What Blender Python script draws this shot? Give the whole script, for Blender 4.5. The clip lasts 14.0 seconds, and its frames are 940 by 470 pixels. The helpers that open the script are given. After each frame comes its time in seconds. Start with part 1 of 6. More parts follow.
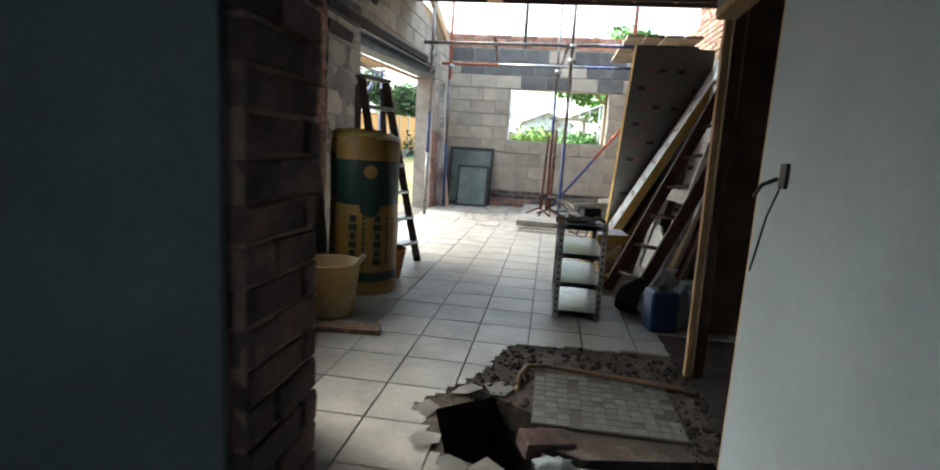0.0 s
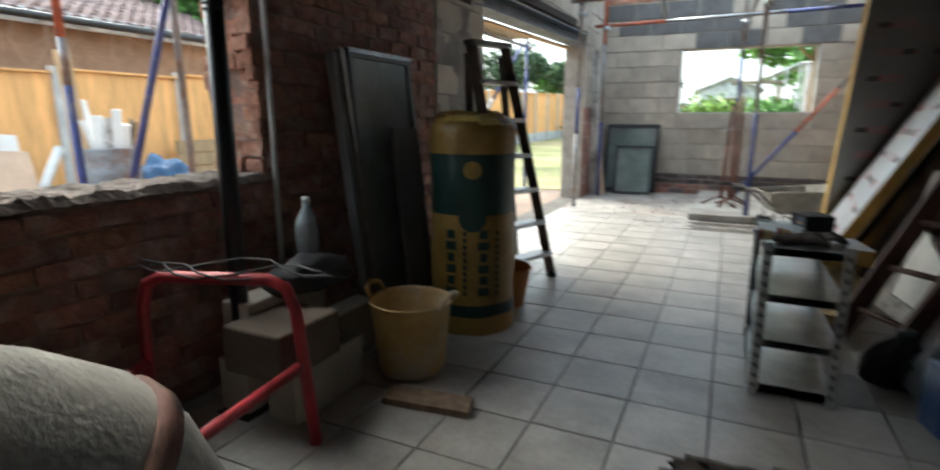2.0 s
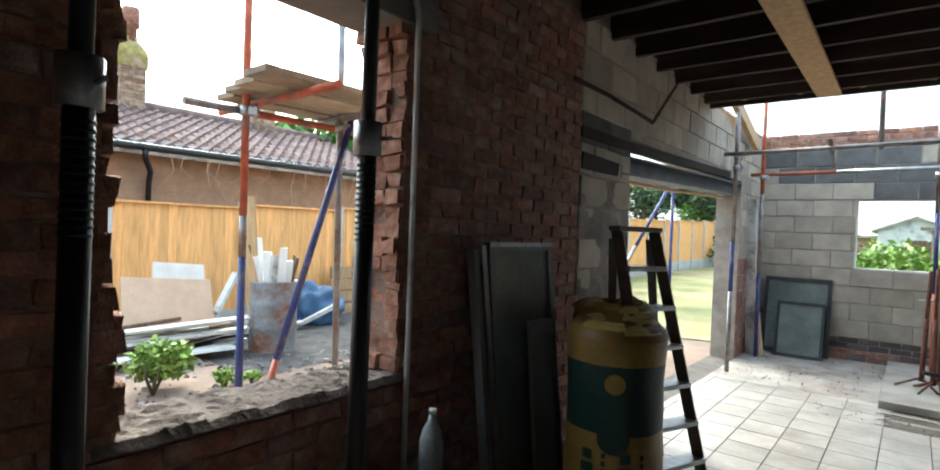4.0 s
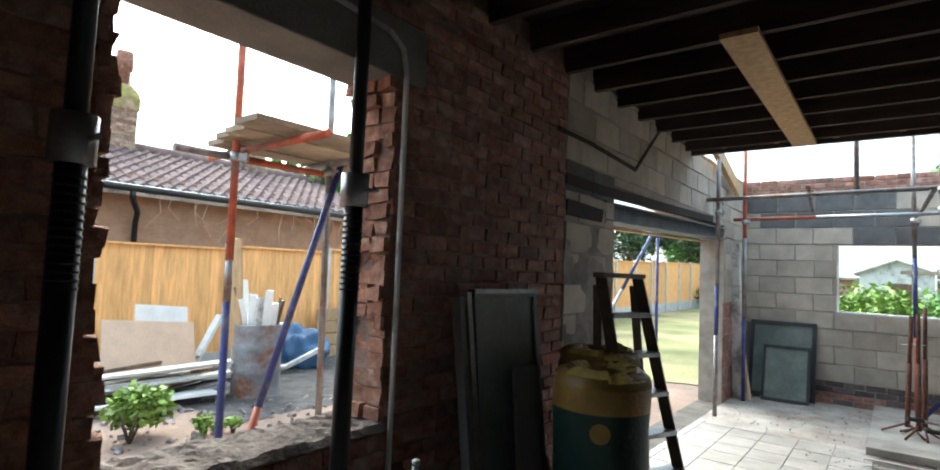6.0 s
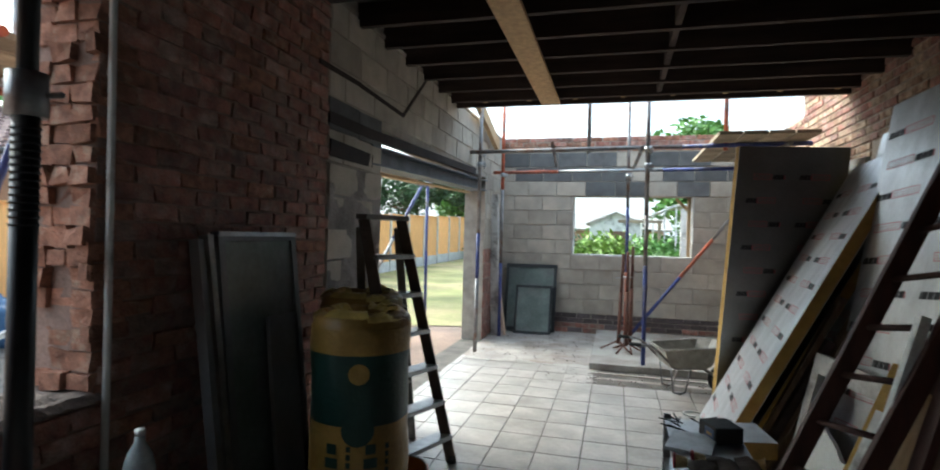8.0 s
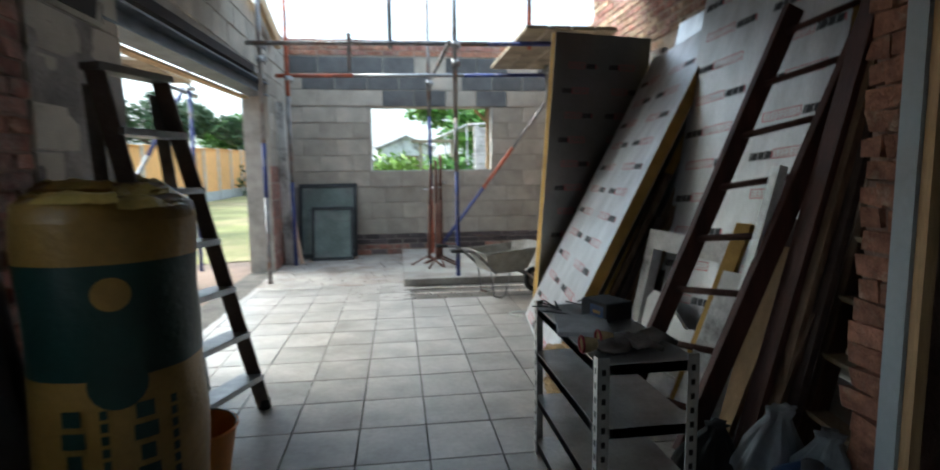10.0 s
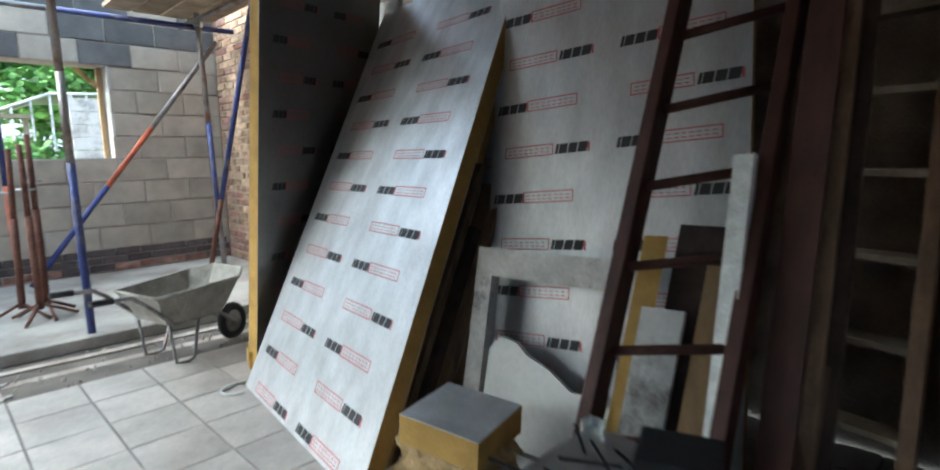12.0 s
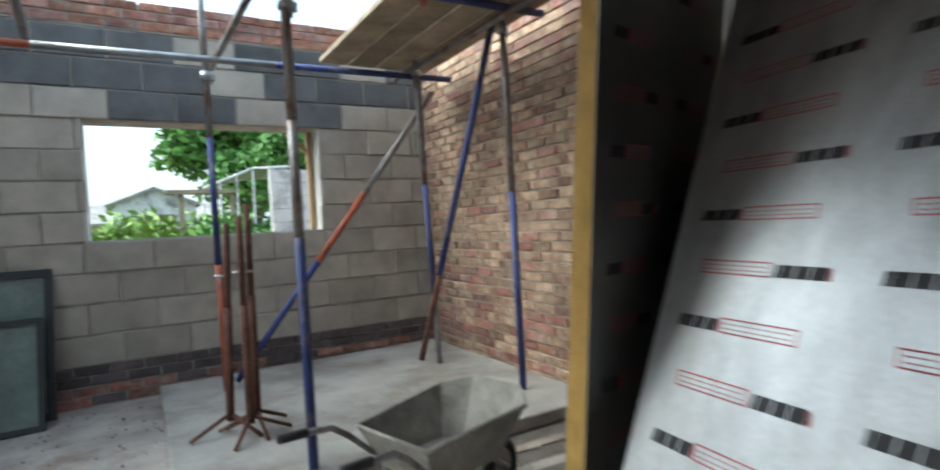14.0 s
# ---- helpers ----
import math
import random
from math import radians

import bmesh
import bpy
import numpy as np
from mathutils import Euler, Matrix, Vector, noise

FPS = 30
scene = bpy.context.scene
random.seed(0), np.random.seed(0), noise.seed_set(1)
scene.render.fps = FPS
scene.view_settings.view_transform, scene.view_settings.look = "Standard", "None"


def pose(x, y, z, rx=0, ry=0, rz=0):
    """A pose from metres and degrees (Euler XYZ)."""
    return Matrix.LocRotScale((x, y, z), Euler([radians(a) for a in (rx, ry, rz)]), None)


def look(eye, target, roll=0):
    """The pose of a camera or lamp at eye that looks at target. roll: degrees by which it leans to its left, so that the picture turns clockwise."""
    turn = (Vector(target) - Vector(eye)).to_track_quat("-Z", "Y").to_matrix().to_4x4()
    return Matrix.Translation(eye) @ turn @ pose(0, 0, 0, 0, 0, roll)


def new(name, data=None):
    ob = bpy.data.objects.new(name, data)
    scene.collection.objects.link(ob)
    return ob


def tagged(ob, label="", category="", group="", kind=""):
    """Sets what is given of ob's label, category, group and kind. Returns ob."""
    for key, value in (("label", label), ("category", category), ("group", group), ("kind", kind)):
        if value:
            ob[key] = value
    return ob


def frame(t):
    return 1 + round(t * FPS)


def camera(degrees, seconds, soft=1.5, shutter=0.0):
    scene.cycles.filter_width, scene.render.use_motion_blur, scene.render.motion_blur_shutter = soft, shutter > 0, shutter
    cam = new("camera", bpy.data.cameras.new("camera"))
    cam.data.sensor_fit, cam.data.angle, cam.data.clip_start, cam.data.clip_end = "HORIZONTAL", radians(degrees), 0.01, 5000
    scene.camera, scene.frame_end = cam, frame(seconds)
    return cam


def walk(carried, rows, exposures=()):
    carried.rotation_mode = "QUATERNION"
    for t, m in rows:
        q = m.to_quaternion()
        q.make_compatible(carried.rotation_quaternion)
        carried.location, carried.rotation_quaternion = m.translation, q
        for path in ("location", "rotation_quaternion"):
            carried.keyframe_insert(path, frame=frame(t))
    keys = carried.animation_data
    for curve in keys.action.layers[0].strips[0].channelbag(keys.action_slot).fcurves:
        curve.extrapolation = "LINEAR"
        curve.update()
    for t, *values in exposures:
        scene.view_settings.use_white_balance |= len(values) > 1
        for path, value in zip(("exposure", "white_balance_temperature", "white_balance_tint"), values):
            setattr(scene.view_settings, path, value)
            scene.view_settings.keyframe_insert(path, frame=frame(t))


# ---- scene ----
cam = camera(81.2, 14.0, soft=1.8, shutter=0.5)
PATH = [
    (0, (1.089, 0.541, 1.094), (0.823, 2.496, 0.769), 3.5),
    (0.5, (1.103, 0.874, 1.105), (0.91, 2.832, 0.745), 2.5),
    (1, (1.049, 1.194, 1.112), (0.891, 3.152, 0.735), 2.4),
    (1.5, (1.026, 1.482, 1.103), (0.698, 3.409, 0.682), 1.7),
    (2, (1.024, 1.689, 1.116), (0.199, 3.464, 0.703), 0.1),
    (2.5, (0.89, 1.89, 1.252), (-0.196, 3.551, 1.002), 1.9),
    (3, (0.845, 1.915, 1.385), (-0.384, 3.483, 1.206), 1.6),
    (3.5, (0.874, 1.876, 1.494), (-0.382, 3.429, 1.402), 1.6),
    (6, (0.928, 1.84, 1.561), (-0.301, 3.412, 1.691), 2.5),
    (6.5, (0.953, 1.842, 1.554), (-0.126, 3.523, 1.664), 1.8),
    (7, (0.871, 1.968, 1.55), (0.019, 3.775, 1.63), 1.4),
    (7.5, (0.949, 1.97, 1.533), (0.287, 3.857, 1.57), 1.4),
    (10, (0.641, 2.641, 1.172), (0.898, 4.612, 0.947), -0.7),
    (10.5, (0.464, 2.974, 1.139), (1.1, 4.841, 0.806), -1.5),
    (11, (0.455, 3.365, 1.126), (1.415, 5.078, 0.741), -1.6),
    (11.5, (0.479, 3.775, 1.127), (1.693, 5.327, 0.789), 0.1),
    (12, (0.541, 4.2, 1.198), (1.948, 5.591, 0.907), -1.0),
    (12.5, (0.61, 4.585, 1.217), (2.06, 5.948, 1.018), -1.6),
    (13, (0.655, 4.98, 1.236), (2.02, 6.43, 1.087), -2.7),
    (13.5, (0.68, 5.36, 1.229), (1.905, 6.935, 1.105), -3.7),
    (14, (0.61, 5.79, 1.225), (1.640, 7.502, 1.175), -3.0),
]
EXPOSE = [(0.0, 3.1, 5800, -2), (0.5, 2.85, 5750, -2), (1.0, 2.8, 5750, -2), (3.0, 2.75, 5650, -4), (6.5, 2.6, 5550, -3), (7.5, 2.5, 5500, -3), (10.0, 2.4, 5400, -3), (11.5, 2.85, 5200, -4), (12.0, 2.9, 5200, -4), (12.5, 2.75, 5200, -4), (13.0, 2.4, 5220, -4), (13.5, 2.2, 5250, -4), (14.0, 2.1, 5350, -4)]
walk(cam, [(t, look(eye, target, roll)) for t, eye, target, roll in PATH], EXPOSE)

# ---- light: a bright overcast sky ----
world = bpy.data.worlds.new("sky")
scene.world = world
world.use_nodes = True
wn = world.node_tree.nodes
sky = wn.new("ShaderNodeTexSky")
sky.sky_type = "NISHITA"
sky.sun_disc = False
sky.sun_elevation = radians(44)
sky.sun_rotation = radians(290)
sky.air_density, sky.dust_density, sky.ozone_density = 1.0, 8.0, 0.4
wn["Background"].inputs["Strength"].default_value = 0.13
cloud = wn.new("ShaderNodeMix")
cloud.data_type = "RGBA"
cloud.inputs[0].default_value = 0.5
cloud.inputs[7].default_value = (3.3, 3.3, 3.25, 1)
world.node_tree.links.new(sky.outputs[0], cloud.inputs[6])
world.node_tree.links.new(cloud.outputs[2], wn["Background"].inputs[0])
sun = new("sun", bpy.data.lights.new("sun", "SUN"))
sun.data.energy, sun.data.angle, sun.data.color = 0.42, radians(50), (1.0, 0.98, 0.95)
sun.matrix_world = look((0, 0, 39.1), (38, -14, 0))
# unseen fill lamp added in the front room, behind the camera, brightens the partition
front = new("front_window_light", bpy.data.lights.new("front_window_light", "AREA"))
front.data.shape, front.data.size, front.data.size_y, front.data.energy, front.data.color = "RECTANGLE", 0.6, 1.2, 0.50, (0.86, 0.94, 1.0)
front.matrix_world = look((-0.99, -0.55, 1.55), (1.8, 0.1, 1.2))

# ---- helpers of this scene ----
RND = random.Random(7)
MATS = {}


def surface(name, base, rough=0.85, metal=0.0, var=0.3, scale=6.0, fine=60.0, bump=0.25, rand=0.0, stain=None, amount=0.45, island=False, spec=0.5, stretch=(1, 1, 1)):
    """A node material: base colour with broad and fine variation, optional stains and a fine relief."""
    m = bpy.data.materials.new(name)
    m.use_nodes = True
    n, l = m.node_tree.nodes, m.node_tree.links
    b = n["Principled BSDF"]
    co = n.new("ShaderNodeTexCoord")
    vec = co.outputs["Object"]
    info = n.new("ShaderNodeObjectInfo")
    geo = n.new("ShaderNodeNewGeometry")
    rnd = geo.outputs["Random Per Island"] if island else info.outputs["Random"]
    if rand:
        add = n.new("ShaderNodeVectorMath")
        mul = n.new("ShaderNodeMath"); mul.operation = "MULTIPLY"; mul.inputs[1].default_value = 37.0
        l.new(rnd, mul.inputs[0]); l.new(vec, add.inputs[0]); l.new(mul.outputs[0], add.inputs[1])
        vec = add.outputs[0]
    mp = n.new("ShaderNodeMapping"); mp.inputs["Scale"].default_value = stretch
    l.new(vec, mp.inputs["Vector"]); vec = mp.outputs[0]
    n1 = n.new("ShaderNodeTexNoise"); n1.inputs["Scale"].default_value = scale; n1.inputs["Detail"].default_value = 6
    n2 = n.new("ShaderNodeTexNoise"); n2.inputs["Scale"].default_value = fine; n2.inputs["Detail"].default_value = 4
    l.new(vec, n1.inputs["Vector"]); l.new(vec, n2.inputs["Vector"])
    ramp = n.new("ShaderNodeMapRange")
    ramp.inputs[1].default_value, ramp.inputs[2].default_value = 0.3, 0.7
    ramp.inputs[3].default_value, ramp.inputs[4].default_value = 1 - var, 1 + var * 0.6
    l.new(n1.outputs["Fac"], ramp.inputs[0])
    r2 = n.new("ShaderNodeMapRange")
    r2.inputs[1].default_value, r2.inputs[2].default_value = 0.3, 0.7
    r2.inputs[3].default_value, r2.inputs[4].default_value = 1 - var * 0.4, 1 + var * 0.3
    l.new(n2.outputs["Fac"], r2.inputs[0])
    mu = n.new("ShaderNodeMath"); mu.operation = "MULTIPLY"
    l.new(ramp.outputs[0], mu.inputs[0]); l.new(r2.outputs[0], mu.inputs[1])
    fac = mu.outputs[0]
    if rand:
        r3 = n.new("ShaderNodeMapRange"); r3.inputs[3].default_value, r3.inputs[4].default_value = 1 - rand, 1 + rand
        l.new(rnd, r3.inputs[0])
        mu2 = n.new("ShaderNodeMath"); mu2.operation = "MULTIPLY"
        l.new(fac, mu2.inputs[0]); l.new(r3.outputs[0], mu2.inputs[1]); fac = mu2.outputs[0]
    colour = n.new("ShaderNodeRGB"); colour.outputs[0].default_value = (*base, 1)
    col = colour.outputs[0]
    if stain:
        n3 = n.new("ShaderNodeTexNoise"); n3.inputs["Scale"].default_value = scale * 0.45; n3.inputs["Detail"].default_value = 8; n3.inputs["Roughness"].default_value = 0.7
        l.new(vec, n3.inputs["Vector"])
        r4 = n.new("ShaderNodeMapRange"); r4.inputs[1].default_value, r4.inputs[2].default_value = 0.62 - amount * 0.3, 0.72 - amount * 0.2
        l.new(n3.outputs["Fac"], r4.inputs[0])
        mx = n.new("ShaderNodeMix"); mx.data_type = "RGBA"
        l.new(r4.outputs[0], mx.inputs[0]); l.new(col, mx.inputs[6]); mx.inputs[7].default_value = (*stain, 1)
        col = mx.outputs[2]
    sc = n.new("ShaderNodeVectorMath"); sc.operation = "SCALE"
    l.new(col, sc.inputs[0]); l.new(fac, sc.inputs["Scale"])
    l.new(sc.outputs[0], b.inputs["Base Color"])
    b.inputs["Roughness"].default_value = rough
    b.inputs["Metallic"].default_value = metal
    b.inputs["Specular IOR Level"].default_value = spec
    if bump:
        bp = n.new("ShaderNodeBump"); bp.inputs["Strength"].default_value = bump; bp.inputs["Distance"].default_value = 0.01
        l.new(n2.outputs["Fac"], bp.inputs["Height"]); l.new(bp.outputs[0], b.inputs["Normal"])
    MATS[name] = m
    return m


def glass(name, tint=(0.9, 0.95, 0.93), rough=0.05, alpha=None):
    m = bpy.data.materials.new(name)
    m.use_nodes = True
    b = m.node_tree.nodes["Principled BSDF"]
    b.inputs["Base Color"].default_value = (*tint, 1)
    b.inputs["Roughness"].default_value = rough
    b.inputs["Transmission Weight"].default_value = 1.0
    b.inputs["IOR"].default_value = 1.3
    MATS[name] = m
    return m


def mesh_of(bm, material, smooth=False):
    me = bpy.data.meshes.new("mesh")
    bmesh.ops.recalc_face_normals(bm, faces=bm.faces)
    bm.to_mesh(me)
    bm.free()
    for mat in (material if isinstance(material, (list, tuple)) else [material]):
        me.materials.append(mat)
    if smooth:
        for p in me.polygons:
            p.use_smooth = True
    return me


def solo(name, bm, material, label="", category="", kind="", group="", smooth=False):
    return tagged(new(name, mesh_of(bm, material, smooth)), label, category, group, kind)


def thing(name, label, category, group="", at=(0, 0, 0), rz=0.0, kind=""):
    ob = tagged(new(name), label, category, group, kind)
    ob.matrix_basis = pose(*at, 0, 0, rz)
    ob.empty_display_size = 0.05
    return ob


def part(name, bm, material, parent, label="", smooth=False, kind=""):
    ob = new(name, mesh_of(bm, material, smooth))
    ob.parent = parent
    if label:
        ob["label"] = label
    if kind:
        ob["kind"] = kind
    return ob


def B():
    return bmesh.new()


def box(bm, x0, x1, y0, y1, z0, z1, m=None, bevel=0.0, jit=0.0, mi=0):
    vs = [Vector((x, y, z)) for z in (z0, z1) for y in (y0, y1) for x in (x0, x1)]
    if jit:
        vs = [v + Vector((RND.uniform(-jit, jit), RND.uniform(-jit, jit), RND.uniform(-jit, jit))) for v in vs]
    if m is not None:
        vs = [m @ v for v in vs]
    v = [bm.verts.new(c) for c in vs]
    fs = [bm.faces.new([v[i] for i in q]) for q in ((0, 2, 3, 1), (4, 5, 7, 6), (0, 1, 5, 4), (2, 6, 7, 3), (0, 4, 6, 2), (1, 3, 7, 5))]
    for f in fs:
        f.material_index = mi
    if bevel:
        bmesh.ops.bevel(bm, geom=list({e for f in fs for e in f.edges}), offset=bevel, segments=2, affect="EDGES", profile=0.5)
    return bm


def beam(bm, a, b, w, h, up=(0, 0, 1), bevel=0.0, jit=0.0):
    """A bar of section w x h from a to b; h lies along up."""
    a, b, up = Vector(a), Vector(b), Vector(up)
    y = (b - a).normalized()
    x = y.cross(up).normalized()
    z = x.cross(y)
    m = Matrix((x, y, z)).transposed().to_4x4()
    m.translation = a
    return box(bm, -w / 2, w / 2, 0, (b - a).length, -h / 2, h / 2, m, bevel, jit)


def tube(bm, pts, r, n=10, cap=True):
    """A round bar along a line of points; r may be one radius or one for each point."""
    pts = [Vector(p) for p in pts]
    rs = r if isinstance(r, (list, tuple)) else [r] * len(pts)
    rings = []
    ref = None
    for i, p in enumerate(pts):
        d = (pts[min(i + 1, len(pts) - 1)] - pts[max(i - 1, 0)]).normalized()
        if ref is None:
            ref = d.orthogonal().normalized()
        ref = (ref - d * ref.dot(d)).normalized()
        s = d.cross(ref)
        rings.append([bm.verts.new(p + (ref * math.cos(k * math.tau / n) + s * math.sin(k * math.tau / n)) * rs[i]) for k in range(n)])
    for a, b in zip(rings, rings[1:]):
        for k in range(n):
            f = bm.faces.new((a[k], a[(k + 1) % n], b[(k + 1) % n], b[k]))
            f.smooth = True
    if cap:
        bm.faces.new(rings[0][::-1]); bm.faces.new(rings[-1])
    return bm


def lathe(bm, prof, n=32, at=(0, 0, 0), wob=0.0, m=None):
    """A turned body: prof is a list of (radius, height)."""
    at = Vector(at)
    rings = []
    for r, z in prof:
        ring = []
        for k in range(n):
            a = k * math.tau / n
            rr = r * (1 + wob * noise.noise(Vector((math.cos(a) * 2, math.sin(a) * 2, z * 5 + r)))) if wob else r
            v = Vector((rr * math.cos(a), rr * math.sin(a), z)) + at
            ring.append(bm.verts.new(m @ v if m else v))
        rings.append(ring)
    for a, b in zip(rings, rings[1:]):
        for k in range(n):
            f = bm.faces.new((a[k], a[(k + 1) % n], b[(k + 1) % n], b[k]))
            f.smooth = True
    return bm


def cap_ring(bm, n=32, first=True):
    bm.verts.ensure_lookup_table()
    vs = list(bm.verts)
    bm.faces.new(vs[:n][::-1] if first else vs[-n:])
    return bm


def sheet(bm, p, u, v, nu, nv, f=None):
    """A grid from p along u and v; f(s, t) gives a shift."""
    p, u, v = Vector(p), Vector(u), Vector(v)
    g = [[bm.verts.new(p + u * (i / nu) + v * (j / nv) + (Vector(f(i / nu, j / nv)) if f else Vector())) for j in range(nv + 1)] for i in range(nu + 1)]
    for i in range(nu):
        for j in range(nv):
            bm.faces.new((g[i][j], g[i + 1][j], g[i + 1][j + 1], g[i][j + 1]))
    return bm


def slab(bm, p, u, v, thick):
    """A flat board with a corner at p, edges u and v, thick metres behind its face."""
    p, u, v = Vector(p), Vector(u), Vector(v)
    nn = u.cross(v).normalized() * thick
    c = [p, p + u, p + u + v, p + v]
    vs = [bm.verts.new(q) for q in c] + [bm.verts.new(q - nn) for q in c]
    for q in ((0, 1, 2, 3), (7, 6, 5, 4), (0, 4, 5, 1), (1, 5, 6, 2), (2, 6, 7, 3), (3, 7, 4, 0)):
        bm.faces.new([vs[i] for i in q])
    return bm


def inside(poly, x, y):
    c = False
    for (x0, y0), (x1, y1) in zip(poly, poly[1:] + poly[:1]):
        if (y0 > y) != (y1 > y) and x < (x1 - x0) * (y - y0) / (y1 - y0) + x0:
            c = not c
    return c

# ---- materials ----
BRICK = surface("old red brick, smeared with mortar", (0.32, 0.145, 0.11), 0.92, var=0.45, scale=14, fine=90, bump=0.8, rand=0.3, stain=(0.33, 0.23, 0.19), amount=0.6)
BRICKRAW = surface("broken red brick", (0.33, 0.16, 0.105), 0.95, var=0.45, scale=20, fine=110, bump=0.9, rand=0.3, stain=(0.42, 0.30, 0.22), amount=0.3)
BUFF = surface("buff brick", (0.44, 0.325, 0.225), 0.92, var=0.4, scale=14, fine=90, bump=0.7, rand=0.28, stain=(0.26, 0.14, 0.09), amount=0.55)
MORTAR = surface("old mortar", (0.28, 0.19, 0.155), 0.97, var=0.4, scale=7, fine=80, bump=0.8)
BLOCK = surface("grey concrete block", (0.42, 0.38, 0.32), 0.95, var=0.2, scale=5, fine=120, bump=0.5, rand=0.16)
BLOCKDARK = surface("dark concrete block", (0.12, 0.12, 0.12), 0.95, var=0.3, scale=6, fine=120, bump=0.5, rand=0.2)
BLOCKMORTAR = surface("grey mortar", (0.36, 0.325, 0.28), 0.97, var=0.25, scale=8, fine=100, bump=0.6)
ENGBRICK = surface("dark engineering brick", (0.105, 0.085, 0.085), 0.85, var=0.35, scale=12, fine=90, bump=0.5, rand=0.3)
TILE = surface("dusty cream floor tile", (0.42, 0.395, 0.365), 0.42, var=0.22, scale=4, fine=40, bump=0.08, rand=0.07, stain=(0.34, 0.31, 0.28), amount=0.5)
GROUT = surface("dirty grout and screed", (0.13, 0.115, 0.10), 0.95, var=0.35, scale=5, fine=70, bump=0.5)
SCREED = surface("dusty concrete screed", (0.40, 0.365, 0.33), 0.92, var=0.3, scale=2.5, fine=60, bump=0.4, stain=(0.24, 0.19, 0.155), amount=0.5)
SLAB = surface("new concrete slab", (0.36, 0.345, 0.32), 0.9, var=0.2, scale=3, fine=60, bump=0.3, stain=(0.24, 0.215, 0.19), amount=0.5)
SOIL = surface("dark soil, rubble and unlit floor", (0.045, 0.034, 0.029), 0.98, var=0.5, scale=14, fine=60, bump=1.0)
DIRT = surface("trodden earth", (0.27, 0.19, 0.145), 0.98, var=0.35, scale=0.8, fine=25, bump=0.8, stain=(0.17, 0.13, 0.11), amount=0.5)
GRASS = surface("dry lawn", (0.20, 0.205, 0.075), 0.98, var=0.5, scale=0.5, fine=30, bump=0.9, stain=(0.34, 0.28, 0.15), amount=0.6)
PLASTER = surface("painted plasterboard", (0.40, 0.45, 0.48), 0.85, var=0.1, scale=2, fine=40, bump=0.08, stain=(0.34, 0.36, 0.37), amount=0.2)
DARKPLASTER = surface("dark grey plaster", (0.17, 0.20, 0.215), 0.92, var=0.25, scale=3, fine=50, bump=0.3)
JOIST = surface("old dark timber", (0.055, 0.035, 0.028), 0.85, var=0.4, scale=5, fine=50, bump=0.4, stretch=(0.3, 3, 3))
# near-black, gives the cavity strips their shade; also colours the flashing
NEARBLACK = surface("near-black matt fill", (0.028, 0.018, 0.015), 0.9, var=0.4, scale=4, fine=40, bump=0.3)
PINE = surface("sawn pine", (0.46, 0.31, 0.16), 0.75, var=0.25, scale=7, fine=60, bump=0.25, rand=0.15, stretch=(3, 3, 0.35))
OLDWOOD = surface("weathered timber", (0.19, 0.125, 0.08), 0.85, var=0.4, scale=8, fine=60, bump=0.4, rand=0.25, stretch=(3, 3, 0.4))
REDWOOD = surface("stained dark red timber", (0.075, 0.028, 0.02), 0.6, var=0.35, scale=8, fine=60, bump=0.25, stretch=(3, 3, 0.4))
BOARDWOOD = surface("scaffold board", (0.33, 0.27, 0.19), 0.9, var=0.35, scale=5, fine=50, bump=0.4, rand=0.2)
STEEL = surface("galvanised steel", (0.36, 0.37, 0.38), 0.42, 0.8, var=0.25, scale=12, fine=80, bump=0.12)
ANGLE = surface("slotted grey steel", (0.58, 0.585, 0.58), 0.30, 0.8, var=0.25, scale=9, fine=70, bump=0.1)
GIRDER = surface("primed steel girder", (0.15, 0.165, 0.19), 0.6, 0.2, var=0.3, scale=5, fine=50, bump=0.2)
POLE = surface("scaffold tube", (0.27, 0.26, 0.26), 0.5, 0.6, var=0.35, scale=9, fine=60, bump=0.2, stain=(0.20, 0.11, 0.07), amount=0.4)
POLEBLUE = surface("blue painted tube", (0.035, 0.05, 0.19), 0.55, 0.1, var=0.35, scale=10, fine=60, bump=0.15, stain=(0.16, 0.15, 0.16), amount=0.35)
POLERED = surface("orange painted tube", (0.42, 0.10, 0.045), 0.6, 0.1, var=0.35, scale=10, fine=60, bump=0.15, stain=(0.20, 0.12, 0.10), amount=0.4)
RUST = surface("rusty prop steel", (0.13, 0.055, 0.04), 0.8, 0.2, var=0.4, scale=12, fine=70, bump=0.3, stain=(0.22, 0.12, 0.08), amount=0.4)
BLACK = surface("black painted steel", (0.012, 0.013, 0.016), 0.4, 0.2, var=0.4, scale=10, fine=60, bump=0.1)
FOIL = surface("foil insulation facing", (0.64, 0.655, 0.675), 0.40, 0.55, var=0.2, scale=5, fine=60, bump=0.2, stretch=(1.8, 1.8, 0.5))
# darker copy of the foil, with the rear boards' shade in its colour
FOILSHADE = surface("shaded foil insulation facing", (0.25, 0.25, 0.245), 0.36, 0.9, var=0.15, scale=4, fine=50, bump=0.12)
FOAM = surface("yellow insulation foam", (0.47, 0.30, 0.085), 0.9, var=0.2, scale=10, fine=90, bump=0.4)
PRINTRED = surface("red print", (0.45, 0.06, 0.07), 0.6, var=0.1, bump=0)
PRINTBLACK = surface("black print", (0.03, 0.03, 0.035), 0.6, var=0.1, bump=0)
YELLOW = surface("yellow plastic wrap", (0.31, 0.185, 0.04), 0.42, var=0.25, scale=6, fine=40, bump=0.35)
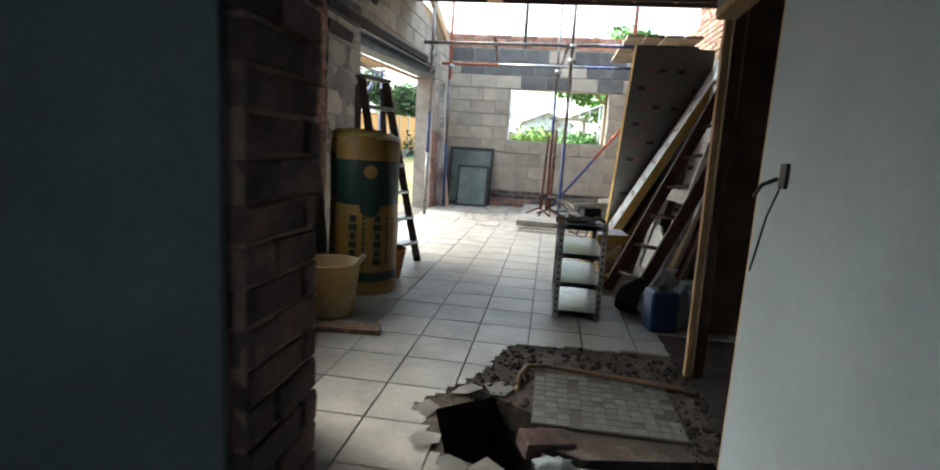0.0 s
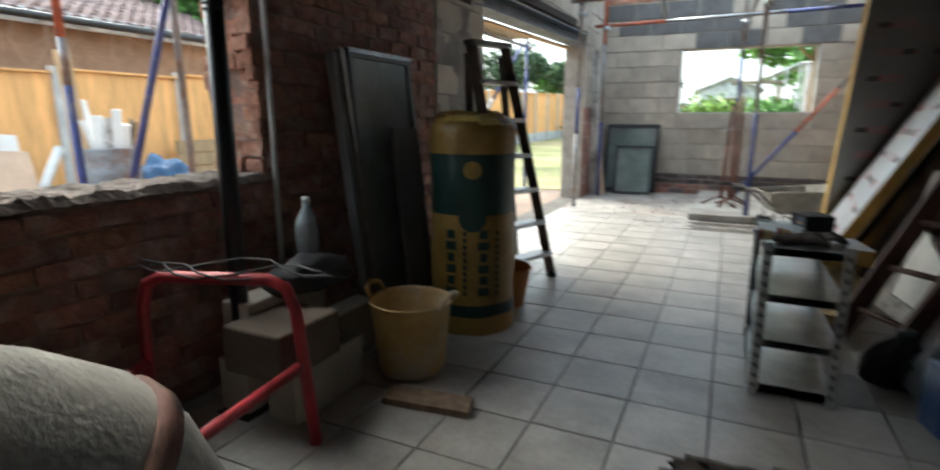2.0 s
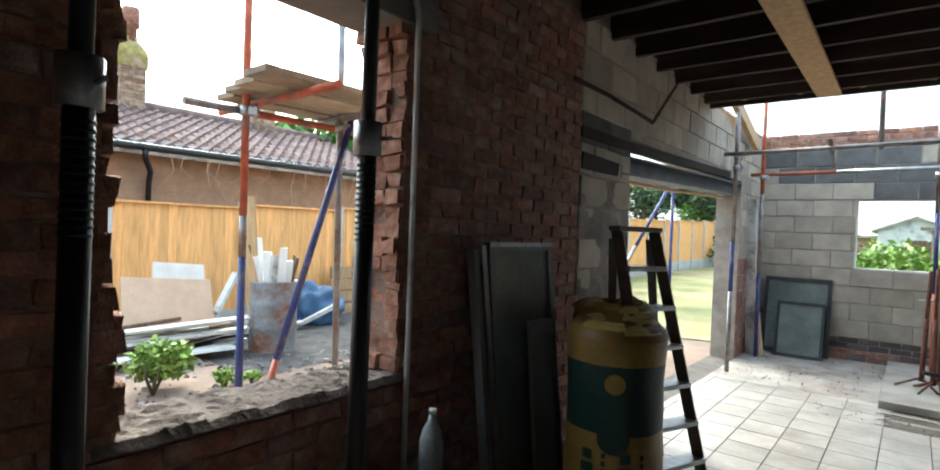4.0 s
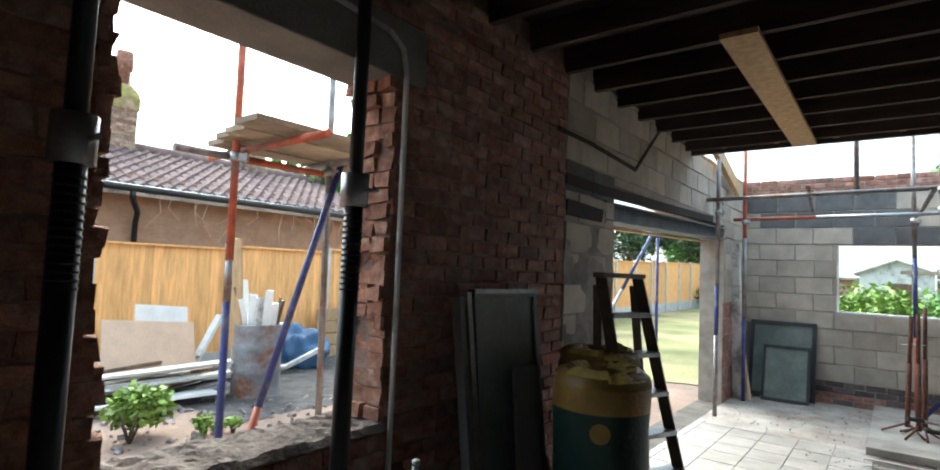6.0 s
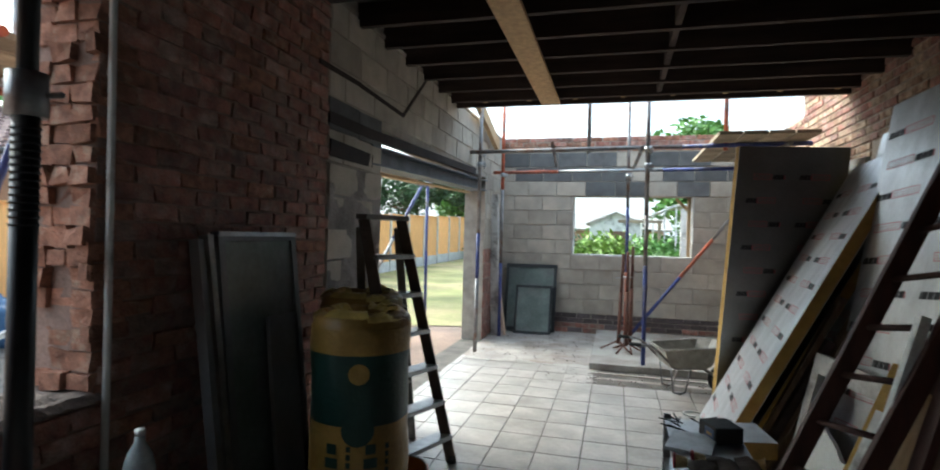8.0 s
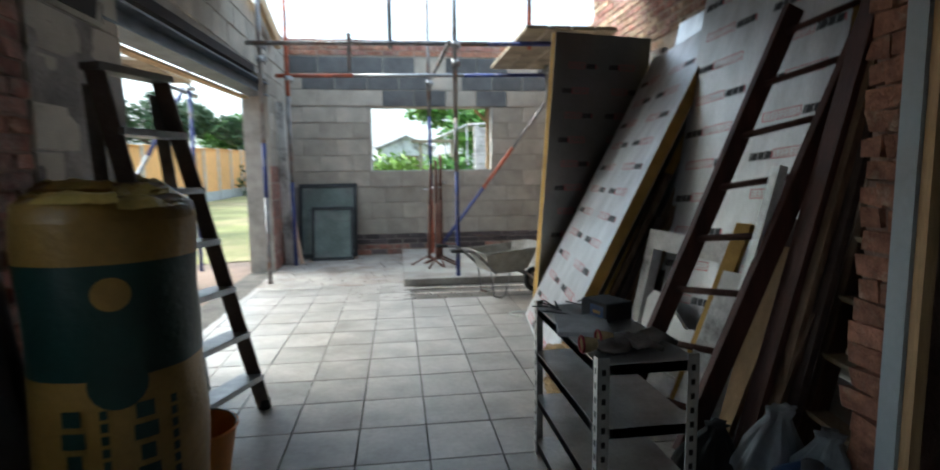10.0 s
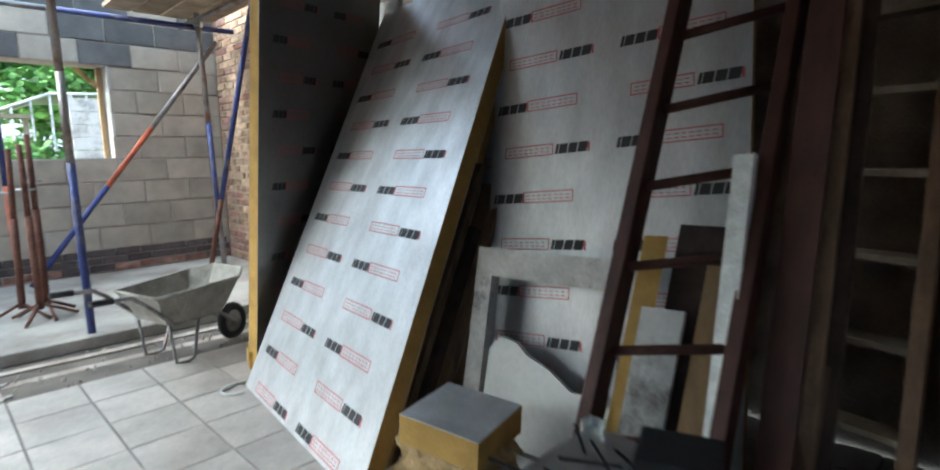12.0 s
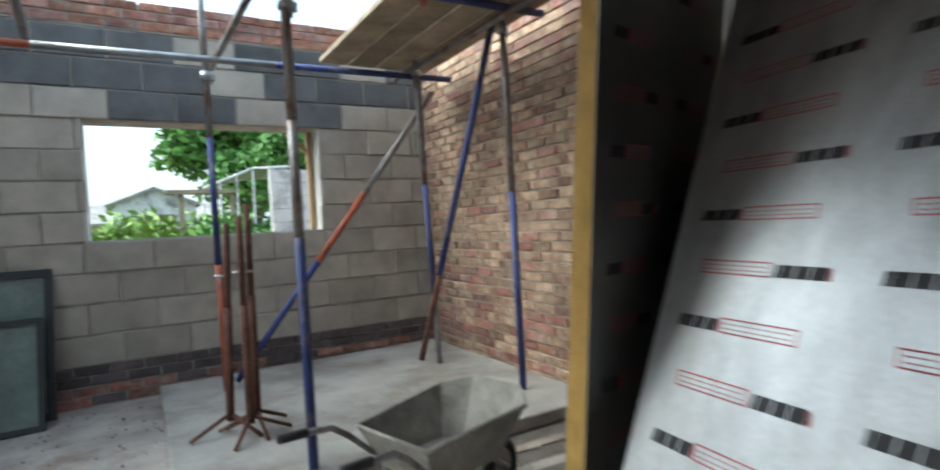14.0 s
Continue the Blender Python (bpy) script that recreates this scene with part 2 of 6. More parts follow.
GREENWRAP = surface("dark green print", (0.010, 0.038, 0.028), 0.45, var=0.25, scale=6, fine=40, bump=0.3)
TUBCOL = surface("dusty yellow plastic tub", (0.50, 0.33, 0.12), 0.6, var=0.2, scale=7, fine=50, bump=0.15, stain=(0.42, 0.35, 0.25), amount=0.5)
ORANGE = surface("orange plastic bucket", (0.55, 0.20, 0.03), 0.5, var=0.2, scale=8, fine=50, bump=0.1)
REDPAINT = surface("red painted steel tube", (0.34, 0.028, 0.04), 0.45, 0.1, var=0.25, scale=9, fine=60, bump=0.1)
DRUM = surface("cement-caked drum", (0.36, 0.34, 0.31), 0.9, var=0.3, scale=7, fine=60, bump=0.6)
GREYPLASTIC = surface("grey panel", (0.17, 0.175, 0.18), 0.5, var=0.2, scale=4, fine=40, bump=0.1)
DARKGLASS = surface("dusty dark pane", (0.16, 0.195, 0.175), 0.32, var=0.35, scale=4, fine=30, bump=0.05, stain=(0.16, 0.165, 0.16), amount=0.4)
DARKFRAME = surface("dark frame", (0.03, 0.032, 0.034), 0.5, var=0.3, scale=8, fine=50, bump=0.1)
WHITE = surface("dirty white plastic", (0.62, 0.62, 0.60), 0.55, var=0.15, scale=6, fine=50, bump=0.1, stain=(0.20, 0.19, 0.18), amount=0.4)
WHITESHEET = surface("white sheet", (0.75, 0.75, 0.73), 0.6, var=0.1, scale=5, fine=40, bump=0.2)
CARD = surface("tan board", (0.60, 0.44, 0.32), 0.9, var=0.15, scale=4, fine=50, bump=0.2)
WOOL = surface("yellow mineral wool", (0.50, 0.37, 0.19), 0.98, var=0.3, scale=18, fine=120, bump=1.0)
BLUE = surface("blue plastic", (0.018, 0.05, 0.13), 0.4, var=0.25, scale=6, fine=50, bump=0.2)
TARP = surface("blue tarpaulin", (0.035, 0.095, 0.20), 0.5, var=0.3, scale=4, fine=30, bump=0.4)
FENCE = surface("new feather-edge fence board", (0.80, 0.435, 0.16), 0.85, var=0.22, scale=5, fine=50, bump=0.25, rand=0.16, stretch=(4, 4, 0.5))
CONCRETE = surface("pale concrete", (0.50, 0.49, 0.46), 0.9, var=0.2, scale=5, fine=60, bump=0.3)
HOUSEBRICK = surface("tan house brick", (0.40, 0.255, 0.165), 0.92, var=0.2, scale=6, fine=70, bump=0.3, rand=0.12)
ROOFTILE = surface("brown pantile", (0.19, 0.13, 0.12), 0.9, var=0.35, scale=6, fine=60, bump=0.4, rand=0.25)
LEAF = surface("leaf green", (0.13, 0.27, 0.055), 0.6, var=0.4, scale=3, fine=30, bump=0, rand=0.4, island=True)
LEAFY = surface("yellow-green leaf", (0.22, 0.34, 0.06), 0.6, var=0.35, scale=3, fine=30, bump=0, rand=0.4, island=True)
LEAFD = surface("dark leaf green", (0.04, 0.085, 0.025), 0.65, var=0.4, scale=3, fine=30, bump=0, rand=0.4, island=True)
BARK = surface("bark", (0.10, 0.075, 0.055), 0.95, var=0.4, scale=10, fine=60, bump=0.8)
RUBBER = surface("black rubber", (0.02, 0.02, 0.021), 0.7, var=0.3, scale=9, fine=60, bump=0.2)
TRAY = surface("cement-splashed barrow tray", (0.30, 0.285, 0.255), 0.8, var=0.3, scale=7, fine=60, bump=0.4, stain=(0.17, 0.15, 0.13), amount=0.5)
PLASTIC = glass("thin clear plastic", (0.85, 0.9, 0.92), 0.18)
BAG = surface("pale plastic bag", (0.26, 0.29, 0.31), 0.4, var=0.25, scale=6, fine=40, bump=0.3)
MOSAIC = surface("grey mosaic", (0.20, 0.195, 0.18), 0.5, var=0.35, scale=6, fine=50, bump=0.1, rand=0.10, stain=(0.12, 0.105, 0.09), amount=0.6)
PIPE = surface("dull copper pipe", (0.30, 0.20, 0.13), 0.45, 0.6, var=0.25, scale=9, fine=60, bump=0.1)
LICHEN = surface("lichened chimney brick", (0.36, 0.25, 0.16), 0.95, var=0.4, scale=8, fine=70, bump=0.6, stain=(0.30, 0.27, 0.06), amount=0.6)
DARKBRICK = surface("dark brown brick", (0.15, 0.085, 0.072), 0.95, var=0.45, scale=14, fine=90, bump=0.8, rand=0.3, stain=(0.07, 0.055, 0.05), amount=0.6)

# ---- structure ----
XL, XR, YF = -0.87, 3.10, 10.72      # inner faces of the two side walls and the far wall
WIN = (2.41, 3.57, 0.875, 2.43)       # window hole in the side wall: y, y, z, z
GAP = (6.02, 9.58)                   # wide opening in the side wall
FWIN = (0.28, 2.04, 1.22, 2.13)      # window hole in the far wall: x, x, z, z

def ragged(z):
    """How far the broken jamb of the window hole stands out at height z."""
    return 0.025 - 0.03 * min(max((z - 1.15) / 0.45, 0), 1)


# side wall with the window hole and the wide opening
bm = B()
for y0, y1, z0, z1 in ((1.70, WIN[0] - 0.09, -0.3, 3.12), (WIN[0] - 0.09, WIN[1], -0.3, WIN[2] - 0.03), (WIN[0] - 0.09, WIN[1], 2.70, 3.12), (WIN[1], 5.19, -0.3, 3.12)):
    box(bm, XL - 0.30, XL - 0.012, y0, y1, z0, z1)
wall_w = solo("wall_west", bm, MORTAR, "brick and block side wall with a raw window hole and a wide opening", "wall", "structure")
bm = B()
for y0, y1, z0, z1 in ((5.19, GAP[0], -0.3, 3.12), (GAP[0], GAP[1], 2.30, 3.06), (GAP[1], YF + 0.3, -0.3, 3.06)):
    box(bm, XL - 0.30, XL - 0.010, y0, y1, z0, z1)
part("block_mortar", bm, BLOCKMORTAR, wall_w)

# far block wall
bm = B()
for x0, x1, z0, z1 in ((XL - 0.01, FWIN[0], -0.3, 3.03), (FWIN[1], XR + 0.3, -0.3, 3.03), (FWIN[0], FWIN[1], -0.3, FWIN[2]), (FWIN[0], FWIN[1], FWIN[3], 3.03)):
    box(bm, x0, x1, YF + 0.010, YF + 0.30, z0, z1)
wall_n = solo("wall_north", bm, BLOCKMORTAR, "grey concrete block wall with an unglazed window hole", "wall", "structure")

# right-hand brick wall
bm = B()
box(bm, XR + 0.012, XR + 0.30, 3.9, 9.45, -0.3, 3.35)
box(bm, XR + 0.012, XR + 0.30, 9.45, YF, -0.3, 3.03)
wall_e = solo("wall_east", bm, surface("pale lime mortar", (0.42, 0.35, 0.28), 0.97, var=0.35, scale=7, fine=80, bump=0.8), "old buff brick side wall", "wall", "structure")

# nib walls, front room and side room that close the place
bm = B(); box(bm, XL - 0.3, 0.590, 1.392, 1.662, -0.02, 3.12)
wall_s = solo("wall_south", bm, MORTAR, "brick nib wall with old grey plaster", "wall", "structure")
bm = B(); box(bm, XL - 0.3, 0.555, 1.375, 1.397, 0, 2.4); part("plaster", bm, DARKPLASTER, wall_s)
bm = B(); box(bm, 0.60, 1.735, 1.40, 1.66, 2.15, 3.12); part("lintel", bm, SLAB, wall_s)
bm = B(); box(bm, 1.735, 1.83, -1.6, 2.35, -0.02, 2.6)
wall_dry = solo("wall_partition", bm, PLASTER, "pale painted plasterboard partition, scuffed", "wall", "structure")
# the side opening is unseen, cut only to hold the fill lamp
bm = B()
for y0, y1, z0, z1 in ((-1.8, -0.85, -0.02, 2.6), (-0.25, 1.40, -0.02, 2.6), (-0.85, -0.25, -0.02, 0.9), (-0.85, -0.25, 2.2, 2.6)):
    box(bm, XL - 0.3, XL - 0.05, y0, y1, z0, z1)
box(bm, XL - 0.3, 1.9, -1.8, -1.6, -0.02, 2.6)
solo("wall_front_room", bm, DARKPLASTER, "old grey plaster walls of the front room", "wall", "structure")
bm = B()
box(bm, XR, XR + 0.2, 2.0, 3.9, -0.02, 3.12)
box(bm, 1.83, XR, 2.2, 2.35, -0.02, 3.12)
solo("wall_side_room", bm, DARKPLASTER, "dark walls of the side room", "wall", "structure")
bm = B(); box(bm, 2.15, XR, 4.085, 4.235, -0.02, 3.12)
wall_nib = solo("wall_nib", bm, MORTAR, "broken brick nib wall", "wall", "structure")

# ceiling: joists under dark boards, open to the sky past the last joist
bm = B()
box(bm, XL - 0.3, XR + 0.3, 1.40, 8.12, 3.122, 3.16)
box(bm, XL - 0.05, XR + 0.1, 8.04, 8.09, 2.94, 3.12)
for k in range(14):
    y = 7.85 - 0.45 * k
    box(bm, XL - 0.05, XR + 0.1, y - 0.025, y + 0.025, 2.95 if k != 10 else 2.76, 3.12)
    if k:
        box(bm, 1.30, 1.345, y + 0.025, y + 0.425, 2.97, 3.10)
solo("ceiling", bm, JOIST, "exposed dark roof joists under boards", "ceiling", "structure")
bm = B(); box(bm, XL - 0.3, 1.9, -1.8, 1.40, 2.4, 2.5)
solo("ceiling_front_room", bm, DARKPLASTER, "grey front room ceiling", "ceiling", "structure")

# floor
HOLE = [(0.70, 2.66), (0.92, 2.84), (1.12, 2.72), (1.14, 2.48), (1.30, 2.42), (1.78, 2.52), (1.78, 1.84), (1.24, 1.95), (1.16, 2.20), (0.80, 2.34)]
BREAK = [(0.95, 3.50), (1.9, 3.62), (1.9, 1.72), (1.2, 1.86), (0.78, 2.28), (0.62, 2.68), (0.84, 3.06)]


def holed(bm, outer, hole, z):
    for loop in (outer, hole):
        vs = [bm.verts.new((x, y, z)) for x, y in loop]
        for a, b in zip(vs, vs[1:] + vs[:1]):
            bm.edges.new((a, b))
    bmesh.ops.triangle_fill(bm, edges=bm.edges[:], use_beauty=True)
    return bm


bm = holed(B(), [(XL - 0.3, -1.8), (XR, -1.8), (XR, YF), (XL - 0.3, YF)], HOLE, -0.012)
for f in bm.faces:
    if f.normal.z < 0:
        f.normal_flip()
floor = solo("floor", bm, GROUT, "dusty cream tiled floor with a broken hole", "floor", "structure")

# ---- outside ----
bm = B()
box(bm, -60, XL - 0.30, -40, 90, -1.0, -0.10)
box(bm, XL - 0.30, 60, YF + 0.30, 90, -1.0, -0.10)
box(bm, XR + 0.3, 60, -40, YF + 0.30, -1.0, -0.10)
box(bm, XL - 0.3, XR + 0.3, -40, -1.8, -1.0, -0.10)
ground = solo("ground", bm, DIRT, "bare trodden earth of the building plot", "ground", "structure")
bm = sheet(B(), (-7.2, 11.0, -0.085), (6.0, 0, 0), (0, 70, 0.85), 12, 60, lambda s, t: (0, (noise.noise(Vector((s * 7, 3, 0))) * 0.8 if t == 0 else 0), 0.02 * noise.noise(Vector((s * 9, t * 60, 0)))))
solo("lawn", bm, GRASS, "dry patchy lawn beyond the opening", "lawn", kind="stuff")
bm = sheet(B(), (-1.0, 14.0, -0.085), (16.0, 0, 0), (0, 40, 0), 8, 12)
solo("garden_ground", bm, GRASS, "rough grass of the back garden", "lawn", kind="stuff")

# fence along the plot: concrete posts, gravel boards, feather-edge boards
fence = thing("fence", "new golden feather-edge timber fence with concrete posts", "fence", at=(-7.5, 0, -0.1))
for i in range(22):
    y = -1.22 + 1.9 * i
    z = 0.027 * max(y - 4, 0)
    bm = B(); box(bm, -0.03, 0.09, y - 0.05, y + 0.05, 0, 1.86 + z); part("post", bm, CONCRETE, fence)
    bm = B(); box(bm, 0.0, 0.05, y + 0.05, y + 1.85, -0.05, 0.22 + z * 0.6); part("gravel_board", bm, CONCRETE, fence)
    bm = B(); box(bm, -0.02, 0.09, y + 0.05, y + 1.85, 1.81 + z, 1.84 + z); part("capping", bm, FENCE, fence)
    if i < 9:
        for k in range(15):
            bm = B(); box(bm, 0.005, 0.03, y + 0.06 + k * 0.12, y + 0.19 + k * 0.12, 0.22 + z * 0.6, 1.81 + z, jit=0.004); part("fence_board", bm, FENCE, fence)
    else:
        bm = B()
        for k in range(15):
            box(bm, 0.005, 0.03, y + 0.06 + k * 0.12, y + 0.17 + k * 0.12, 0.22 + z * 0.6, 1.81 + z)
        part("fence_panel", bm, FENCE, fence, kind="stuff")

# neighbour's bungalow behind the fence
house = thing("bungalow", "tan brick bungalow with a brown pantile roof", "house", at=(-9.0, 0, -0.1))
bm = B(); box(bm, -6.0, 0, -6, 10.6, 0, 3.0); part("wall", bm, HOUSEBRICK, house)
bm = B()
for c in range(36):
    box(bm, 0.0, 0.006, -6, 10.6, 0.2 + c * 0.075, 0.2 + c * 0.075 + 0.064)
part("coursed_face", bm, HOUSEBRICK, house, kind="stuff")
roof = None
bm = B(); slab(bm, (0.45, -6.4, 2.76), (0, 17.3, 0), (-2.45, 0, 1.0), 0.06); roof = part("roof", bm, ROOFTILE, house)
bm = B(); slab(bm, (-2.0, -6.4, 3.76), (0, 17.3, 0), (-3.7, 0, -1.5), 0.06); part("roof_back", bm, ROOFTILE, house)
for r in range(9):
    bm = B()
    n = 80
    a = Vector((0.45 - 0.272 * r, -6.4, 2.79 + 0.111 * r))
    cols = []
    for k in range(n * 4 + 1):
        h = 0.035 * math.cos(k * math.pi / 2) + 0.012 * noise.noise(Vector((k * 0.3, r, 0)))
        p = a + Vector((0, 17.3 * k / (n * 4), 0))
        cols.append([bm.verts.new(p + Vector((0, 0, h + 0.03))), bm.verts.new(p + Vector((-0.285, 0, 0.116 + h - 0.01))), bm.verts.new(p + Vector((0, 0, h - 0.012)))])
    for c0, c1 in zip(cols, cols[1:]):
        bm.faces.new((c0[0], c1[0], c1[1], c0[1])); bm.faces.new((c0[2], c1[2], c1[0], c0[0]))
    part("roof_tile", bm, ROOFTILE, roof)
bm = B(); tube(bm, [(0.55, -6.4, 2.72), (0.55, 10.9, 2.72)], 0.06, 8); part("gutter", bm, BLACK, house, "black plastic gutter")
bm = B(); box(bm, 0.36, 0.42, -6.4, 10.9, 2.62, 2.84); part("fascia", bm, WHITE, house)
bm = B(); tube(bm, [(0.55, 5.28, 2.70), (0.52, 5.30, 2.55), (0.20, 5.50, 2.38), (0.09, 5.52, 2.2), (0.09, 5.52, 0)], 0.045, 8); part("downpipe", bm, BLACK, house, "black downpipe with a swan neck")
g = random.Random(12)
for k in range(16):
    y = 5.7 + 0.33 * k * (0.6 + 0.4 * g.random())
    L = g.uniform(0.15, 0.75)
    part("dry_vine", tube(B(), [(0.47, y, 2.66), (0.49, y + g.uniform(-0.12, 0.12), 2.66 - L * 0.5), (0.46, y + g.uniform(-0.25, 0.25), 2.66 - L)], [0.006, 0.005, 0.003], 5), CARD, house, "dry vine hanging from the eaves")
ridge = lathe(B(), [(0.11, -6.4), (0.11, 10.9)], 16, m=Matrix.Translation((-2.0, 0, 3.80)) @ Matrix.Rotation(radians(-90), 4, "X")); part("ridge_tile", ridge, ROOFTILE, roof)


def chimney(at, w, label, tall):
    """A square brick stack on the ridge; the tall one has a sloped cap and a pot."""
    t = thing("chimney", label, "chimney", "chimneys on the bungalow", at=at)
    for k in range(20 if tall else 18):
        part("brick_course", box(B(), -w, w, -w, w, 3.0 + 0.075 * k, 3.066 + 0.075 * k, jit=0.004), BUFF, t)
    part("core", box(B(), -w + 0.01, w - 0.01, -w + 0.01, w - 0.01, 2.9, 4.5 if tall else 4.33), MORTAR, t)
    if not tall:
        return part("capping_course", box(B(), -w - 0.03, w + 0.03, -w - 0.03, w + 0.03, 4.33, 4.41, bevel=0.01), BUFF, t)
    q = pose(0, 0, 0, 0, 0, 45)
    part("flaunching", lathe(B(), [(w * 1.56, 4.48), (w * 1.56, 4.72), (w * 1.34, 4.84), (w * 0.66, 5.0), (w * 0.62, 5.08), (0.0, 5.08)], 4, wob=0.04, m=q), LICHEN, t, "yellow lichen on the mortar cap")
    part("pot", lathe(B(), [(0.0, 5.0), (0.12, 5.0), (0.11, 5.26), (0.155, 5.28), (0.15, 5.64), (0.11, 5.65), (0.0, 5.5)], 14), BRICKRAW, t, "red clay chimney pot")


chimney((-11.0, 5.88, -0.1), 0.225, "brick chimney stack with a lichened cap and clay pot", True)
chimney((-11.0, 8.66, -0.1), 0.23, "plain brick chimney stack further along the ridge", False)


def leaves(bm, c, r, n, size, flat=1.0, seed=0):
    """Many small leaf blades in an uneven clump."""
    g = random.Random(seed)
    c = Vector(c)
    for _ in range(n):
        d = Vector((g.gauss(0, 1), g.gauss(0, 1), g.gauss(0, 1))).normalized()
        k = g.random() ** 0.4 * (0.75 + 0.5 * noise.noise(d * 1.7 + c))
        p = c + Vector((d.x * r * k, d.y * r * k, d.z * r * k * flat))
        u = Vector((g.uniform(-1, 1), g.uniform(-1, 1), g.uniform(-0.6, 0.6))).normalized() * size * g.uniform(0.6, 1.3)
        w = u.orthogonal().normalized() * u.length * 0.45
        w.rotate(Matrix.Rotation(g.uniform(0, 6.28), 3, u))
        bm.faces.new([bm.verts.new(q) for q in (p - u, p + w, p + u, p - w)])
    return bm


def tree(at, h, r, mat, label, seed, size=0.20, n=7000):
    t = thing("tree", label, "tree", at=at)
    g = random.Random(seed)
    bm = tube(B(), [(0, 0, 0), (0.05 * h * 0.3, 0, h * 0.3), (0, 0.03 * h, h * 0.7)], [0.03 * h, 0.022 * h, 0.008 * h], 8)
    tips = []
    for k in range(9):
        a, z = g.uniform(0, 6.28), h * g.uniform(0.3, 0.65)
        e = Vector((math.cos(a) * r * 0.65, math.sin(a) * r * 0.65, z + h * g.uniform(0.08, 0.25)))
        tube(bm, [(0, 0, z), e * 0.5 + Vector((0, 0, z * 0.5)), e], [0.012 * h, 0.008 * h, 0.003 * h], 6)
        tips.append(e)
    part("trunk", bm, BARK, t)
    bm = B()
    for k, e in enumerate(tips + [Vector((0, 0, h * 0.82)), Vector((r * 0.2, -r * 0.2, h * 0.66))]):
        leaves(bm, e + Vector((0, 0, h * 0.04)), r * g.uniform(0.42, 0.62), n // 11, size, 0.8, seed * 50 + k)
    part("crown", bm, mat, t)
    return t


tree((-15, 42, -0.1), 6.5, 3.6, LEAFD, "dark green tree beyond the lawn", 3)
tree((-9.6, 47, -0.1), 5.6, 3.4, LEAFD, "dark rounded tree beyond the fence", 4)
tree((-20, 36, -0.1), 7.0, 4.2, LEAF, "broad green tree beyond the fence", 5)
tree((-12, 50, -0.1), 6.0, 3.6, LEAF, "green tree behind the fence", 6)
tree((-6.0, 52, -0.1), 5.2, 3.4, LEAFD, "dark hedge tree behind the fence", 7)
tree((4.3, 27, -0.1), 6.6, 3.1, LEAF, "full green tree in the back garden", 8, n=15000, size=0.19)
tree((9.0, 29, -0.1), 6.2, 2.8, LEAF, "green tree behind the shed", 9, n=9000, size=0.19)
tree((-11.2, 11.5, -0.1), 5.2, 2.0, LEAF, "light green tree beside the bungalow", 10)


def bush(at, r, mat, label, seed, n=700, size=0.07, flat=0.8):
    b = thing("bush", label, "bush", at=at)
    bm = B()
    for k in range(5):
        a = k * 1.3
        tube(bm, [(0, 0, 0), (math.cos(a) * r * 0.3, math.sin(a) * r * 0.3, r * 0.7)], [0.015, 0.006], 5)
    part("stems", bm, BARK, b)
    bm = B()
    g = random.Random(seed)
    for k in range(6):
        leaves(bm, (g.uniform(-0.5, 0.5) * r, g.uniform(-0.5, 0.5) * r, r * g.uniform(0.4, 0.9)), r * 0.55, n // 6, size, flat, seed * 31 + k)
    part("foliage", bm, mat, b)
    return b


bush((0.6, 17.2, -0.1), 0.95, LEAFY, "yellow-green garden shrub by the shed", 21, n=1500)
bush((0.2, 16.5, -0.1), 1.0, LEAF, "green garden shrub by the shed", 22, n=1500)
bush((4.0, 15.2, -0.1), 0.9, LEAF, "bright green shrub by the greenhouse", 23, n=1500)
bush((-0.6, 18.0, -0.1), 1.1, LEAF, "green hedge shrub behind the shed", 24, n=1200)
bush((-4.45, 3.95, -0.1), 0.42, LEAFY, "leafy green weeds on the bare earth", 25, n=1500, size=0.05)
bush((-4.3, 4.55, -0.1), 0.16, LEAFY, "small clump of weeds", 26, n=160, size=0.04)
bush((-4.15, 4.75, -0.1), 0.12, LEAFY, "small clump of weeds", 27, n=110, size=0.04)

for k, (x, y, r, mm) in enumerate(((-0.4, 14.8, 1.12, LEAF), (0.55, 15.2, 1.12, LEAFY), (1.05, 16.0, 1.05, LEAFY), (2.3, 16.4, 1.10, LEAF), (1.95, 14.5, 0.98, LEAF), (3.6, 16.2, 1.1, LEAF), (4.6, 14.8, 1.2, LEAF), (6.2, 15.6, 1.3, LEAFD))):
    bush((x, y, -0.1), r * 1.30, mm, ("leafy green shrub below the far window", "yellow-green shrub below the far window")[mm is LEAFY], 40 + k, n=3600, size=0.08, flat=0.95)
bm = B()
for k in range(60):
    leaves(bm, (-14 + k * 0.75, 33 + 1.2 * math.sin(k * 2.1), 0.9 + 0.5 * math.sin(k * 1.3)), 1.3, 90, 0.2, 0.9, 300 + k)
tagged(solo("far_hedge", bm, LEAFD, "dark far hedge closing the gardens", "hedge"), kind="stuff")

shed = thing("garden_shed", "pale rendered garden shed with a shallow grey roof", "shed", at=(0.92, 19.5, -0.1))
part("wall", box(B(), -0.76, 0.76, -0.5, 1.6, 0, 2.04), WHITE, shed)
bm = B()
g0 = [bm.verts.new(q) for q in ((-0.76, -0.5, 2.04), (0.76, -0.5, 2.04), (0, -0.5, 2.36))]
g1 = [bm.verts.new(v.co + Vector((0, 0.06, 0))) for v in g0]
bm.faces.new(g0); bm.faces.new(g1[::-1])
for a in range(3):
    bm.faces.new((g0[a], g1[a], g1[(a + 1) % 3], g0[(a + 1) % 3]))
part("gable", bm, WHITE, shed)
